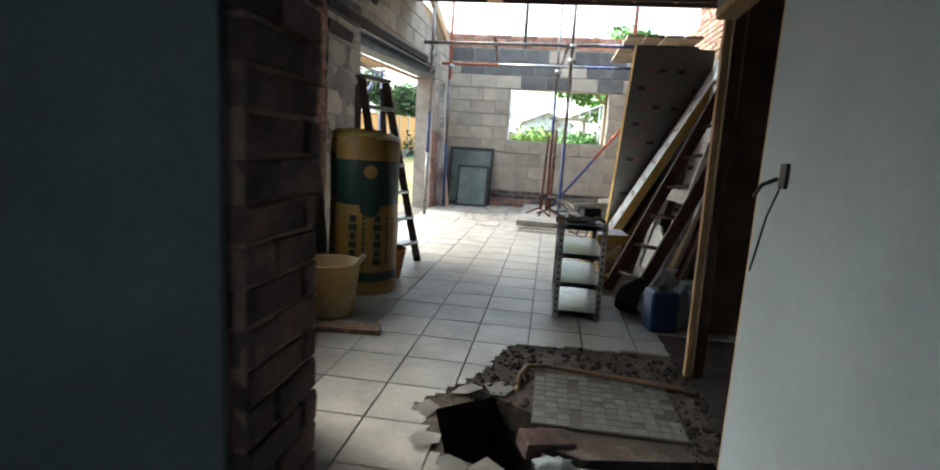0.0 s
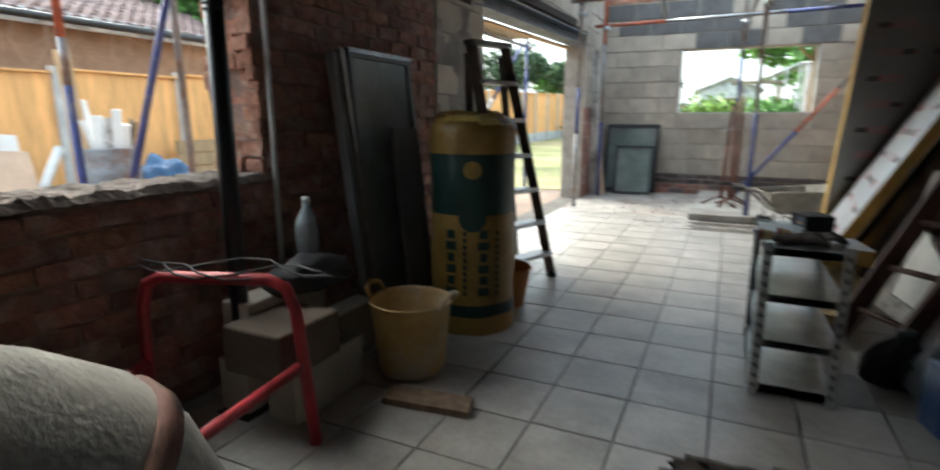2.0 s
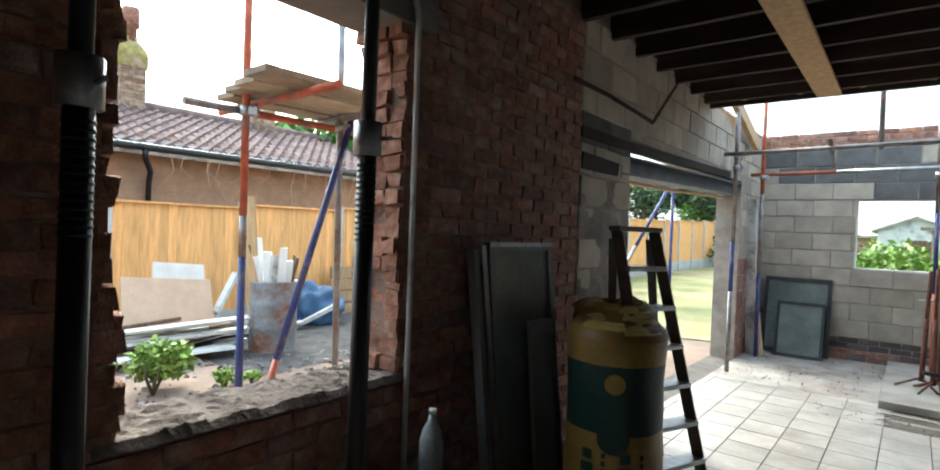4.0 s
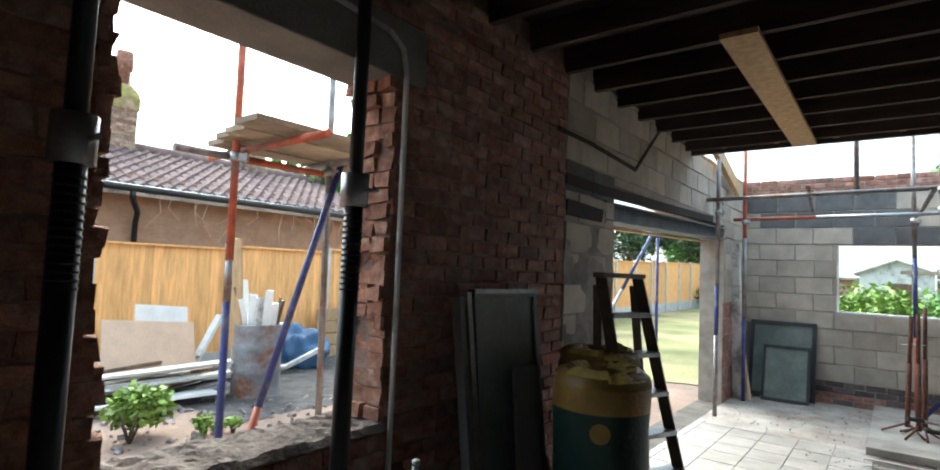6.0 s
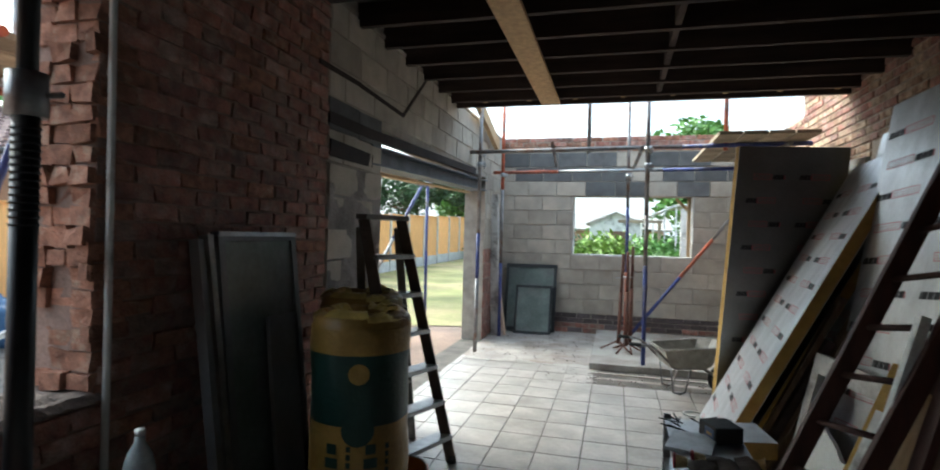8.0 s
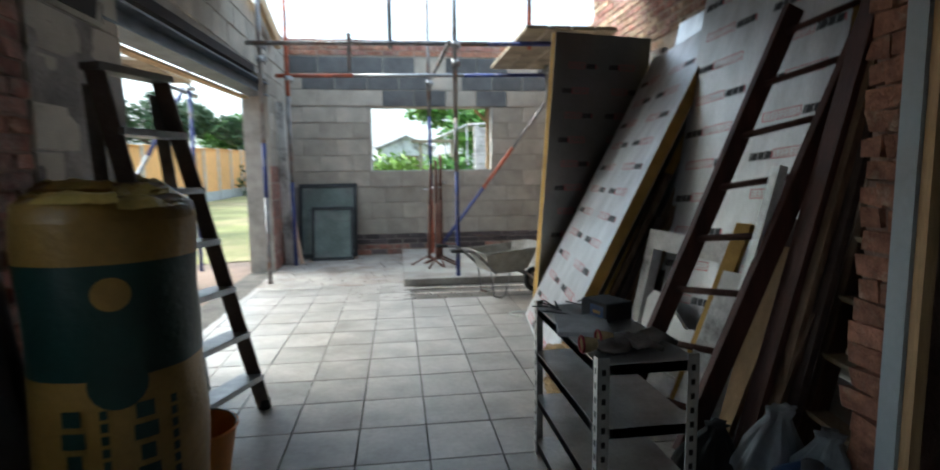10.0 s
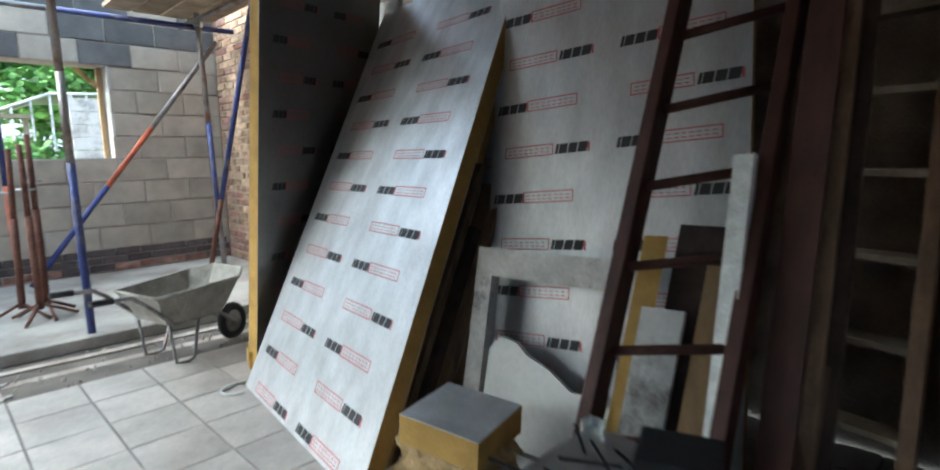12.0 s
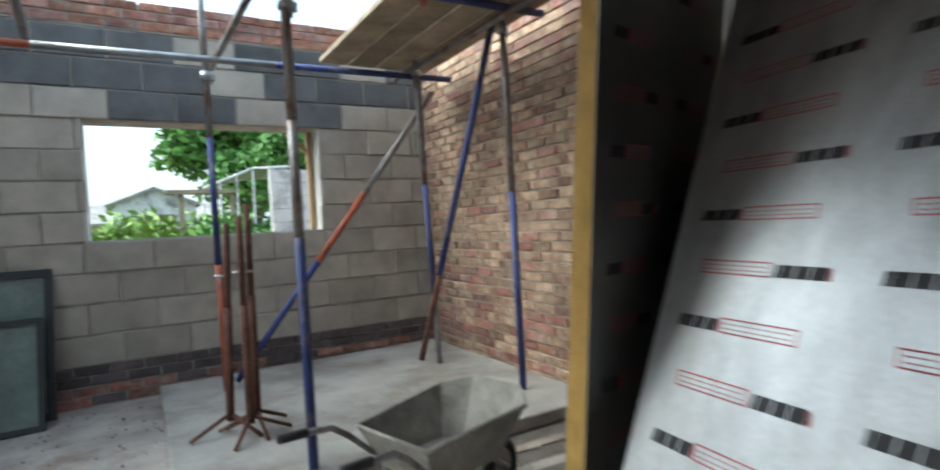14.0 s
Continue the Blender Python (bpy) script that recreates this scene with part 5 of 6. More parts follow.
# the near-black board only fills a dark gap with shade
for k, (x, y, w, h, mm, lb) in enumerate(((1.90, 5.06, 0.07, 0.92, FOAM, "yellow insulation strip on edge"), (2.01, 4.99, 0.20, 0.95, JOIST, "near-black board added upright in the dark gap"), (1.90, 5.02, 0.13, 0.70, WHITE, "white board offcut standing upright"), (1.96, 4.86, 0.15, 0.84, PINE, "pine board leaning upright"), (1.95, 4.60, 0.10, 0.62, OLDWOOD, "old plank leaning upright"))):
    bm = slab(B(), (x, y, 0), (0.03, -w, 0), (0.37 * h, 0.0, h), 0.03); solo("board_offcut", bm, mm, lb, "board", group="offcuts behind the shelf")
ZINC = surface("bright zinc", (0.80, 0.84, 0.84), 0.45, 0.25, var=0.18, scale=30, fine=120, bump=0.2)
al = thing("metal_channel", "bright galvanised metal channel leaning on the ladder", "channel")
part("web", beam(B(), (1.87, 4.70, 0.0), (2.20, 4.745, 1.185), 0.055, 0.004, (1, 0, 0)), ZINC, al)
part("flange", beam(B(), (1.885, 4.675, 0.0), (2.215, 4.72, 1.185), 0.004, 0.04, (1, 0, 0)), ZINC, al)


def lean_ladder(lf, lt, rf, rt, n, mat, label, name="wooden_ladder"):
    t = thing(name, label, "ladder", "leaning ladders")
    lf, lt, rf, rt = map(Vector, (lf, lt, rf, rt))
    for a, b in ((lf, lt), (rf, rt)):
        part("rail", beam(B(), a, b, 0.042, 0.085, (1, 0, -0.5), bevel=0.004), mat, t)
    for k in range(n):
        f = (k + 0.7) / (n + 0.2)
        part("rung", tube(B(), [lf.lerp(lt, f), rf.lerp(rt, f)], 0.015, 8) if mat is REDWOOD else beam(B(), lf.lerp(lt, f), rf.lerp(rt, f), 0.085, 0.022, bevel=0.003), mat if mat is REDWOOD else BOARDWOOD, t)


lean_ladder((1.63, 4.99, 0), (2.45, 5.02, 1.90), (1.79, 4.68, 0), (2.65, 4.72, 2.0), 8, REDWOOD, "dark red stained wooden ladder leaning on the boards")
lean_ladder((2.30, 4.62, 0), (2.86, 4.66, 2.2), (2.25, 4.33, 0), (2.81, 4.36, 2.2), 9, OLDWOOD, "old brown wooden ladder in the dark corner")
for k in range(3):
    bm = beam(B(), (1.98 + 0.05 * k, 4.58 - 0.035 * k, 0), (2.50 + 0.05 * k, 4.62 - 0.03 * k, 1.9 + 0.1 * (k % 3)), 0.03, 0.09, (0, 1, 0)); solo("dark_plank", bm, (REDWOOD, OLDWOOD, JOIST)[k % 3], "dark plank leaning beside the ladder", "plank", group="dark planks in the corner")

# ---- slotted steel shelf unit ----
sh = thing("steel_shelf_unit", "grey slotted-angle steel shelf unit with four shelves", "shelf unit")
SX0, SX1, SY0, SY1, SH = 1.185, 1.490, 4.07, 4.79, 0.63
for x in (SX0, SX1):
    for y in (SY0, SY1):
        sx, sy = (1 if x == SX0 else -1), (1 if y == SY0 else -1)
        leg = part("leg", box(box(B(), min(x, x + sx * 0.003), max(x, x + sx * 0.003), min(y, y + sy * 0.035), max(y, y + sy * 0.035), 0, SH + 0.02), min(x, x + sx * 0.035), max(x, x + sx * 0.035), min(y, y + sy * 0.003), max(y, y + sy * 0.003), 0, SH + 0.02), ANGLE, sh)
        bm = B()
        for k in range(14):
            z = 0.04 + 0.043 * k
            box(bm, x - 0.001 if sx > 0 else x - 0.0005, x + 0.0005 if sx > 0 else x + 0.001, min(y + sy * 0.012, y + sy * 0.024), max(y + sy * 0.012, y + sy * 0.024), z, z + 0.018)
            box(bm, min(x + sx * 0.012, x + sx * 0.024), max(x + sx * 0.012, x + sx * 0.024), y - 0.001 if sy > 0 else y - 0.0005, y + 0.0005 if sy > 0 else y + 0.001, z, z + 0.018)
        part("slots", bm, BLACK, leg, kind="stuff")
for z in (0.06, 0.25, 0.44, SH):
    bm = box(B(), SX0 + 0.003, SX1 - 0.003, SY0 + 0.003, SY1 - 0.003, z - 0.032, z)
    bm.faces.ensure_lookup_table()
    under = min(bm.faces, key=lambda q: q.calc_center_median().z)
    ins = bmesh.ops.inset_region(bm, faces=[under], thickness=0.003)
    ext = bmesh.ops.extrude_discrete_faces(bm, faces=[under])["faces"][0]
    for v in ext.verts:
        v.co.z += 0.030
    part("shelf", bm, ANGLE, sh)
cs = thing("black_case", "black plastic case with a blue and yellow label", "case", at=(1.40, 4.56, SH), rz=20)
cs.scale = (0.78, 0.78, 0.78)
part("body", box(B(), -0.08, 0.08, -0.09, 0.09, 0, 0.09, bevel=0.008), RUBBER, cs)
part("label_panel", box(B(), -0.0815, -0.08, -0.07, 0.02, 0.02, 0.075), BLUE, cs, "blue label")
part("label_stripe", box(B(), -0.0825, -0.0815, -0.05, 0.0, 0.035, 0.05), YELLOW, cs, "yellow stripe")
bm = B(); box(bm, -0.09, 0.09, -0.12, 0.12, 0, 0.016, pose(1.27, 4.45, SH, 0, 0, -14), bevel=0.003); solo("flat_box", bm, surface("pale clear box", (0.48, 0.50, 0.52), 0.3, var=0.25, scale=14, fine=60, bump=0.2), "flat pale plastic box", "box")
GLOVE = surface("dirty grey glove cloth", (0.12, 0.10, 0.085), 0.95, var=0.35, scale=12, fine=70, bump=0.5)
gl = thing("work_gloves", "pair of dirty work gloves with red cuffs", "gloves", at=(1.27, 4.18, SH))
for j, (dx, dy) in enumerate(((0.0, 0.0), (0.07, 0.05))):
    bm = B(); bmesh.ops.create_icosphere(bm, subdivisions=3, radius=1)
    for v in bm.verts:
        v.co = Vector((v.co.x * 0.06 + dx, v.co.y * 0.05 + dy, (v.co.z * 0.018 + 0.018))) + Vector((0, 0, 0.012 * noise.noise(v.co * 4)))
    part("palm", bm, GLOVE, gl, smooth=True)
    for q in range(4):
        part("finger", tube(B(), [(0.06 + dx, -0.035 + dy + 0.022 * q, 0.025), (0.10 + dx, -0.04 + dy + 0.026 * q, 0.034), (0.14 + dx, -0.045 + dy + 0.03 * q, 0.014)], [0.013, 0.012, 0.009], 8), GLOVE, gl)
    part("cuff", lathe(B(), [(0.018, 0.0), (0.022, 0.02), (0.025, 0.045), (0.022, 0.043), (0.016, 0.0)], 18, m=pose(-0.05 + dx, dy, 0.026, 0, -90, 0)), WOOL, gl, "yellow knitted cuff")
    part("cuff_rim", tube(B(), [(-0.095 + dx, dy + 0.025 * math.cos(q * math.tau / 16), 0.028 + 0.025 * math.sin(q * math.tau / 16)) for q in range(17)], 0.004, 6), REDPAINT, gl, "red cuff rim")
for k in range(12):
    a = RND.uniform(0, 3.1)
    p = Vector((1.28 + RND.uniform(-0.05, 0.09), 4.67 + RND.uniform(-0.12, 0.1), SH + 0.006 + 0.002 * k))
    solo("cable_tie", beam(B(), p, p + Vector((math.cos(a), math.sin(a), 0)) * 0.11, 0.006, 0.004), RUBBER, "black cable tie lying on the shelf", "cable tie", group="cable ties on the shelf")
# mineral wool on the floor
for k, (x, y, z, sx, sy, rz) in enumerate(((1.53, 5.18, 0.0, 0.22, 0.42, 8), (1.62, 5.46, 0.0, 0.26, 0.36, -12), (1.60, 5.32, 0.11, 0.22, 0.42, 22), (1.64, 5.36, 0.22, 0.22, 0.32, -6))):
    bm = B(); bmesh.ops.create_cube(bm, size=1.0); bmesh.ops.subdivide_edges(bm, edges=bm.edges[:], cuts=15, use_grid_fill=True)
    m = pose(x, y, z, 0, 0, rz)
    for v in bm.verts:
        c = v.co.copy()
        q = Vector((c.x * sx, c.y * sy, (c.z + 0.5) * 0.115))
        q += Vector((noise.noise(c * 4 + Vector((k, 0, 0))), noise.noise(c * 4 + Vector((0, k, 3))), (noise.noise(c * 4 + Vector((0, 5, k))) * 0.6 if c.z > -0.45 else 0))) * 0.035
        q += Vector((noise.noise(c * 15), noise.noise(c * 15 + Vector((3, 0, k))), noise.noise(c * 14 + Vector((0, 9, k))) if c.z > -0.45 else 0)) * 0.012
        v.co = m @ q
    solo("mineral_wool", bm, WOOL, "torn yellow mineral wool batt on the floor", "insulation wool", group="mineral wool batts")
solo("white_cable", tube(B(), [(1.62 + 0.09 * math.cos(a), 6.98 + 0.07 * math.sin(a), 0.012) for a in [0.9 + k * 0.35 for k in range(12)]], 0.008, 8), WHITE, "loose white cable curled on the floor", "cable")
fo = thing("foil_offcut", "foil-topped yellow foam offcut lying on the mineral wool", "insulation offcut", "insulation boards")
P0, U0, V0 = Vector((1.49, 5.45, 0.43)), Vector((0.05, -0.28, -0.01)), Vector((0.26, 0.06, 0.0))
part("foam_core", slab(B(), P0 - Vector((0, 0, 0.002)), U0, V0, 0.09), FOAM, fo, "yellow foam core")
part("foil_face", slab(B(), P0, U0, V0, 0.002), FOIL, fo, "bright foil face")
# dark corner: bags, blue container, broken boards
for k, (x, y, r, h, mm, lb) in enumerate(((1.90, 4.32, 0.12, 0.34, BAG, "crumpled pale plastic carrier bag in the corner"), (1.99, 4.20, 0.12, 0.30, BAG, "slack pale plastic bag on the rubbish"), (1.74, 4.44, 0.11, 0.24, RUBBER, "black sack on the floor"))):
    bm = lathe(B(), [(r * 0.75, 0), (r * 1.05, h * 0.12), (r * 1.1, h * 0.3), (r * 0.95, h * 0.5), (r * 0.7, h * 0.68), (r * 0.45, h * 0.82), (r * 0.28, h * 0.92), (r * 0.36, h), (r * 0.1, h * 0.97), (0.0, h * 0.95)], 64)
    for v in bm.verts:
        an, f = math.atan2(v.co.y, v.co.x), v.co.z / h
        s_ = 1 + (0.05 + 0.16 * f) * math.sin(7 * an + 3 * f + k) + 0.07 * math.sin(17 * an - 5 * f) + 0.16 * noise.noise(v.co * 9 + Vector((k, 0, 0)))
        v.co = Vector((x + v.co.x * s_ + 0.05 * f * f, y + v.co.y * s_ * 0.85, v.co.z + (0.02 * noise.noise(v.co * 14) if f > 0.05 else 0)))
    solo("plastic_bag", bm, mm, lb, "bag", group="bags in the corner", smooth=True)
bc = thing("blue_container", "blue plastic container in the dark corner", "container", at=(1.86, 4.06, 0), rz=12)
part("body", box(B(), -0.09, 0.09, -0.08, 0.08, 0, 0.26, bevel=0.02), BLUE, bc)
part("cap", lathe(B(), [(0.03, 0.26), (0.03, 0.29), (0, 0.29)], 14), RUBBER, bc)

# timber stud frame of the side doorway
df = thing("door_frame", "raw timber frame of the side doorway", "door frame")
part("stud", beam(B(), (1.865, 3.32, 0), (1.825, 3.30, 2.9), 0.032, 0.04, (0, 1, 0), bevel=0.003), PINE, df, "pale pine stud")
part("stud", beam(B(), (1.92, 3.36, 0), (1.885, 3.36, 2.9), 0.05, 0.09, (0, 1, 0), bevel=0.003), OLDWOOD, df, "dark timber stud")
part("head", beam(B(), (1.78, 2.377, 1.74), (1.82, 3.28, 1.74), 0.09, 0.045, bevel=0.003), PINE, df, "pale pine head")
bm = box(B(), 1.74, 1.825, 2.353, 2.375, 0, 2.6); solo("door_lining", bm, PINE, "thin pine edge of the plasterboard", "trim", "structure")
bm = box(B(), 2.085, 2.123, 4.012, 4.078, 0, 2.9); solo("plasterboard_strip", bm, PLASTER, "pale plasterboard strip beside the brick nib", "plasterboard")
bm = box(B(), 2.095, 2.133, 3.975, 4.008, 0, 2.9); solo("door_stud", bm, PINE, "pine batten beside the nib wall", "stud")
bm = box(B(), 1.775, 1.83, 2.377, 3.27, 1.765, 2.6); solo("door_infill", bm, DARKPLASTER, "dark board above the side doorway", "wall", "structure")
# socket and cable on the partition
so = thing("wall_socket", "black socket back box with loose wires", "socket", at=(1.735, 2.17, 1.06))
part("back_box", box(B(), -0.010, 0.0, -0.022, 0.022, -0.035, 0.035, bevel=0.003), BLACK, so)
part("wire", tube(B(), [(-0.01, 0.03, -0.01), (-0.03, 0.08, -0.03), (-0.02, 0.16, -0.07)], 0.006, 6), RUBBER, so)
part("wire", tube(B(), [(-0.01, 0.0, -0.03), (-0.02, 0.04, -0.12), (-0.01, 0.12, -0.26), (-0.005, 0.15, -0.30)], 0.003, 6), RUBBER, so)

# plank under the joists, and short noggings in the last bay
bm = beam(B(), (0.245, 5.03, 2.930), (0.225, 7.95, 2.930), 0.20, 0.035, bevel=0.003); solo("ceiling_plank", bm, PINE, "pale pine plank fixed under the joists", "plank")
for k in range(8):
    x = -0.55 + 0.5 * k
    bm = box(B(), x, x + 0.05, 7.88, 8.035, 2.98, 3.11); solo("nogging", bm, PINE, "short pine nogging in the last joist bay", "nogging", group="noggings")
# dark chase and cable lines above the girder
for a, b in (((XL + 0.004, 5.05, 2.545), (XL + 0.004, 5.62, 2.545)), ((XL + 0.004, 5.62, 2.54), (XL + 0.004, 6.435, 2.50)), ((XL + 0.004, 6.435, 2.50), (XL + 0.004, 7.05, 3.01))):
    solo("dark_flashing", beam(B(), a, b, 0.012, 0.030, (0, 0, 1)), NEARBLACK, "dark strip of old flashing on the wall", "flashing", group="old flashing")

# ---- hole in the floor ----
# dark sheet added over the side room floor so that it looks unlit
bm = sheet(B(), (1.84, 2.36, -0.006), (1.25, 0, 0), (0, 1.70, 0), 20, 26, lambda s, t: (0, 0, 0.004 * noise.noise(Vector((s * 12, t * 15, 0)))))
solo("bare_earth", bm, SOIL, "dark sheet put over the unlit floor of the side room", "floor", "structure")
bm = holed(B(), BREAK, HOLE, -0.0085)
for f in bm.faces:
    if f.normal.z < 0:
        f.normal_flip()
solo("broken_screed", bm, surface("dark broken screed and earth", (0.085, 0.064, 0.052), 0.97, var=0.5, scale=7, fine=60, bump=1.0, stain=(0.20, 0.17, 0.145), amount=0.35), "dark broken screed and earth round the hole", "floor", "structure")
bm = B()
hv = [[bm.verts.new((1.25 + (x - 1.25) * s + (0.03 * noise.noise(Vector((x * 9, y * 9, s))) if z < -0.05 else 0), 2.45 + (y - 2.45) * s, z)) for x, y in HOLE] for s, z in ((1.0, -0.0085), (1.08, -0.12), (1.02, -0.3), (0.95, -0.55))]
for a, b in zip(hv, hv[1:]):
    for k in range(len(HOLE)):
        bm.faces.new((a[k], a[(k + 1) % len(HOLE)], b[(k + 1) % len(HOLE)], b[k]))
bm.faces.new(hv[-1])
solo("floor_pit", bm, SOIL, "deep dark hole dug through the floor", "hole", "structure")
bm = box(B(), 1.10, 1.72, 2.62, 3.14, -0.011, 0.004); ms = solo("mosaic_slab", bm, GROUT, "patch of old small grey floor tiles", "tiles")
for i in range(12):
    for j in range(10):
        if noise.noise(Vector((i * 0.5, j * 0.5, 0))) > -0.35:
            part("small_tile", box(B(), 1.105 + 0.051 * i, 1.152 + 0.051 * i, 2.625 + 0.051 * j, 2.672 + 0.051 * j, 0.004, 0.008), MOSAIC, ms)
bm = B()
g = random.Random(3)
for k in range(900):
    t = k / 900
    if k % 3 == 0:
        x, y = g.uniform(0.95, 1.85), g.uniform(3.2, 3.56)
    elif k % 3 == 1:
        x, y = g.uniform(0.82, 1.10), g.uniform(2.75, 3.45)
    else:
        x, y = g.uniform(1.70, 1.9), g.uniform(2.5, 3.5)
    if inside(HOLE, x, y) or not inside(BREAK, x, y):
        continue
    s = 0.003 + 0.012 * g.random() ** 4
    m = Matrix.Translation((x, y, -0.01 + s * 0.3)) @ Euler((g.uniform(0, 3), g.uniform(0, 3), g.uniform(0, 3))).to_matrix().to_4x4()
    box(bm, -s, s, -s * 0.8, s * 0.8, -s * 0.6, s * 0.6, m)
solo("soil_crumbs", bm, SOIL, "dark soil and mortar crumbs round the hole", "soil", kind="stuff")
solo("floor_pipe", tube(B(), [(1.02, 2.92, -0.02), (1.03, 3.05, 0.02), (1.06, 3.14, 0.03), (1.15, 3.17, 0.03), (1.75, 3.10, 0.02), (1.85, 3.08, 0.0)], 0.012, 8), PIPE, "bent copper pipe across the broken floor", "pipe")
# darker brick here, the shade at the hole put into its colour
bm = box(B(), -0.10, 0.10, -0.05, 0.05, -0.03, 0.035, pose(1.16, 2.50, -0.01, 8, 6, 25), bevel=0.004); solo("loose_brick", bm, DARKBRICK, "loose broken brick at the edge of the hole", "brick")
bm = B(); bmesh.ops.create_icosphere(bm, subdivisions=3, radius=1)
for v in bm.verts:
    v.co = Vector((v.co.x * 0.07, v.co.y * 0.05, v.co.z * 0.035)) * (1 + 0.5 * noise.noise(v.co * 3)) + Vector((1.20, 2.38, -0.03))
solo("plastic_wrap", bm, BAG, "crumpled clear plastic by the brick", "plastic", smooth=True)
for k in range(9):
    a = k / 9
    x, y = ((0.66, 2.62), (0.72, 2.40), (0.84, 2.26), (0.98, 2.22), (1.10, 2.19), (1.26, 2.28), (0.95, 2.9), (0.80, 2.86), (1.24, 2.16))[k]
    bm = B()
    n_ = 5
    vs = [bm.verts.new((0.09 * math.cos(q * math.tau / n_) * RND.uniform(0.6, 1.2), 0.07 * math.sin(q * math.tau / n_) * RND.uniform(0.6, 1.2), 0)) for q in range(n_)]
    f = bm.faces.new(vs)
    bmesh.ops.solidify(bm, geom=[f], thickness=0.012)
    bmesh.ops.transform(bm, matrix=pose(x, y, 0.004, RND.uniform(-14, 14), RND.uniform(-14, 14), RND.uniform(0, 360)), verts=bm.verts)
    solo("tile_shard", bm, TILE, "broken shard of floor tile at the hole", "tile shard", group="tile shards")

# ---- bricks, blocks and tiles, last ----
def brick_mesh(w, h, d, mat, seed, jit=0.004, ch=0.006):
    """One brick, front face at -y... built along x, depth into +y, with a worn chamfered face."""
    g = random.Random(seed)
    j = lambda s: g.uniform(-s, s)
    o = [(-w / 2, -h / 2), (w / 2, -h / 2), (w / 2, h / 2), (-w / 2, h / 2)]
    back = [(x, d, z) for x, z in o]
    mid = [(x + j(jit), ch + j(jit * 0.5), z + j(jit)) for x, z in o]
    front = [(x - math.copysign(ch, x) + j(jit), j(jit * 0.8), z - math.copysign(ch * 0.8, z) + j(jit)) for x, z in o]
    vs = back + mid + front
    fs = [(8, 9, 10, 11)]
    for k in range(4):
        n_ = (k + 1) % 4
        fs += [(k, n_, 4 + n_, 4 + k), (4 + k, 4 + n_, 8 + n_, 8 + k)]
    me = bpy.data.meshes.new("piece")
    me.from_pydata(vs, [], fs)
    bm = B(); bm.from_mesh(me); bmesh.ops.recalc_face_normals(bm, faces=bm.faces)
    for f in bm.faces:
        if f.calc_center_median().y < 0.002 and f.normal.y > 0:
            f.normal_flip()
    bm.to_mesh(me); bm.free()
    me.materials.append(mat)
    return me


def lay(parent, name, origin, along, out, u0, u1, z0, z1, bl, bh, mats, skip=None, pick=None, near=None, depth=0.05, gap=0.010, jit=0.004, prior=300):
    """Courses of bricks on a wall face. near(u, z) tells which ones are single objects; the others are joined."""
    origin, along, out = Vector(origin), Vector(along), Vector(out)
    rot = Matrix((along, -out, Vector((0, 0, 1)))).transposed().to_4x4()
    cache = {}
    rest = {}
    count = 0
    c = 0
    z = z0
    while z < z1 - 0.01:
        h = min(bh, z1 - z)
        u = u0 - (bl / 2 if c % 2 else 0) - RND.uniform(0, 0.02)
        while u < u1:
            a, b = max(u, u0), min(u + bl, u1)
            u += bl
            if b - a < 0.04:
                continue
            for a, b in (skip(a, b, z, z + h) if skip else [(a, b)]):
                w = round((b - a - gap) / 0.01) * 0.01
                if w < 0.03:
                    continue
                mi = pick((a + b) / 2, z + h / 2) if pick else 0
                key = (w, round(h, 3), mi, RND.randrange(3))
                if key not in cache:
                    cache[key] = brick_mesh(w, h - gap, depth, mats[mi], hash(key[:3]) % 1000 + key[3], jit)
                m = Matrix.Translation(origin + along * ((a + b) / 2) + Vector((0, 0, z + h / 2)) + out * RND.uniform(-0.004, 0.005)) @ rot @ pose(0, 0, 0, RND.uniform(-1, 1) * 1.2, 0, RND.uniform(-1, 1) * 0.7)
                if count < prior and (near is None or near((a + b) / 2, z)):
                    ob = new(name, cache[key]); ob.parent = parent; ob.matrix_basis = m
                    count += 1
                else:
                    rest.setdefault(mi, []).append((cache[key], m))
        z += bh
        c += 1
    for mi, items in rest.items():
        V, F = [], []
        for me, m in items:
            k = len(V)
            V += [m @ v.co for v in me.vertices]
            F += [[k + i for i in p.vertices] for p in me.polygons]
        me = bpy.data.meshes.new("rest"); me.from_pydata(V, [], F); me.materials.append(ISL[mats[mi].name])
        ob = new(name + "work", me); ob.parent = parent; ob["kind"] = "stuff"


ISL = {}
for mm, args in ((DARKBRICK, dict(base=(0.15, 0.085, 0.072), var=0.45, scale=14, fine=90, bump=0.8, rand=0.3)), (BRICK, dict(base=(0.32, 0.145, 0.11), var=0.45, scale=14, fine=90, bump=0.8, rand=0.3, stain=(0.33, 0.23, 0.19), amount=0.6)), (BRICKRAW, dict(base=(0.33, 0.16, 0.105), var=0.45, scale=20, fine=110, bump=0.9, rand=0.3)), (BUFF, dict(base=(0.44, 0.325, 0.225), var=0.4, scale=14, fine=90, bump=0.7, rand=0.28, stain=(0.26, 0.14, 0.09), amount=0.55)), (BLOCK, dict(base=(0.42, 0.38, 0.32), var=0.2, scale=5, fine=120, bump=0.5, rand=0.16)), (BLOCKDARK, dict(base=(0.12, 0.12, 0.12), var=0.3, scale=6, fine=120, bump=0.5, rand=0.2)), (ENGBRICK, dict(base=(0.105, 0.085, 0.085), var=0.35, scale=12, fine=90, bump=0.5, rand=0.3))):
    ISL[mm.name] = surface(mm.name + " in courses", rough=0.93, island=True, **args)


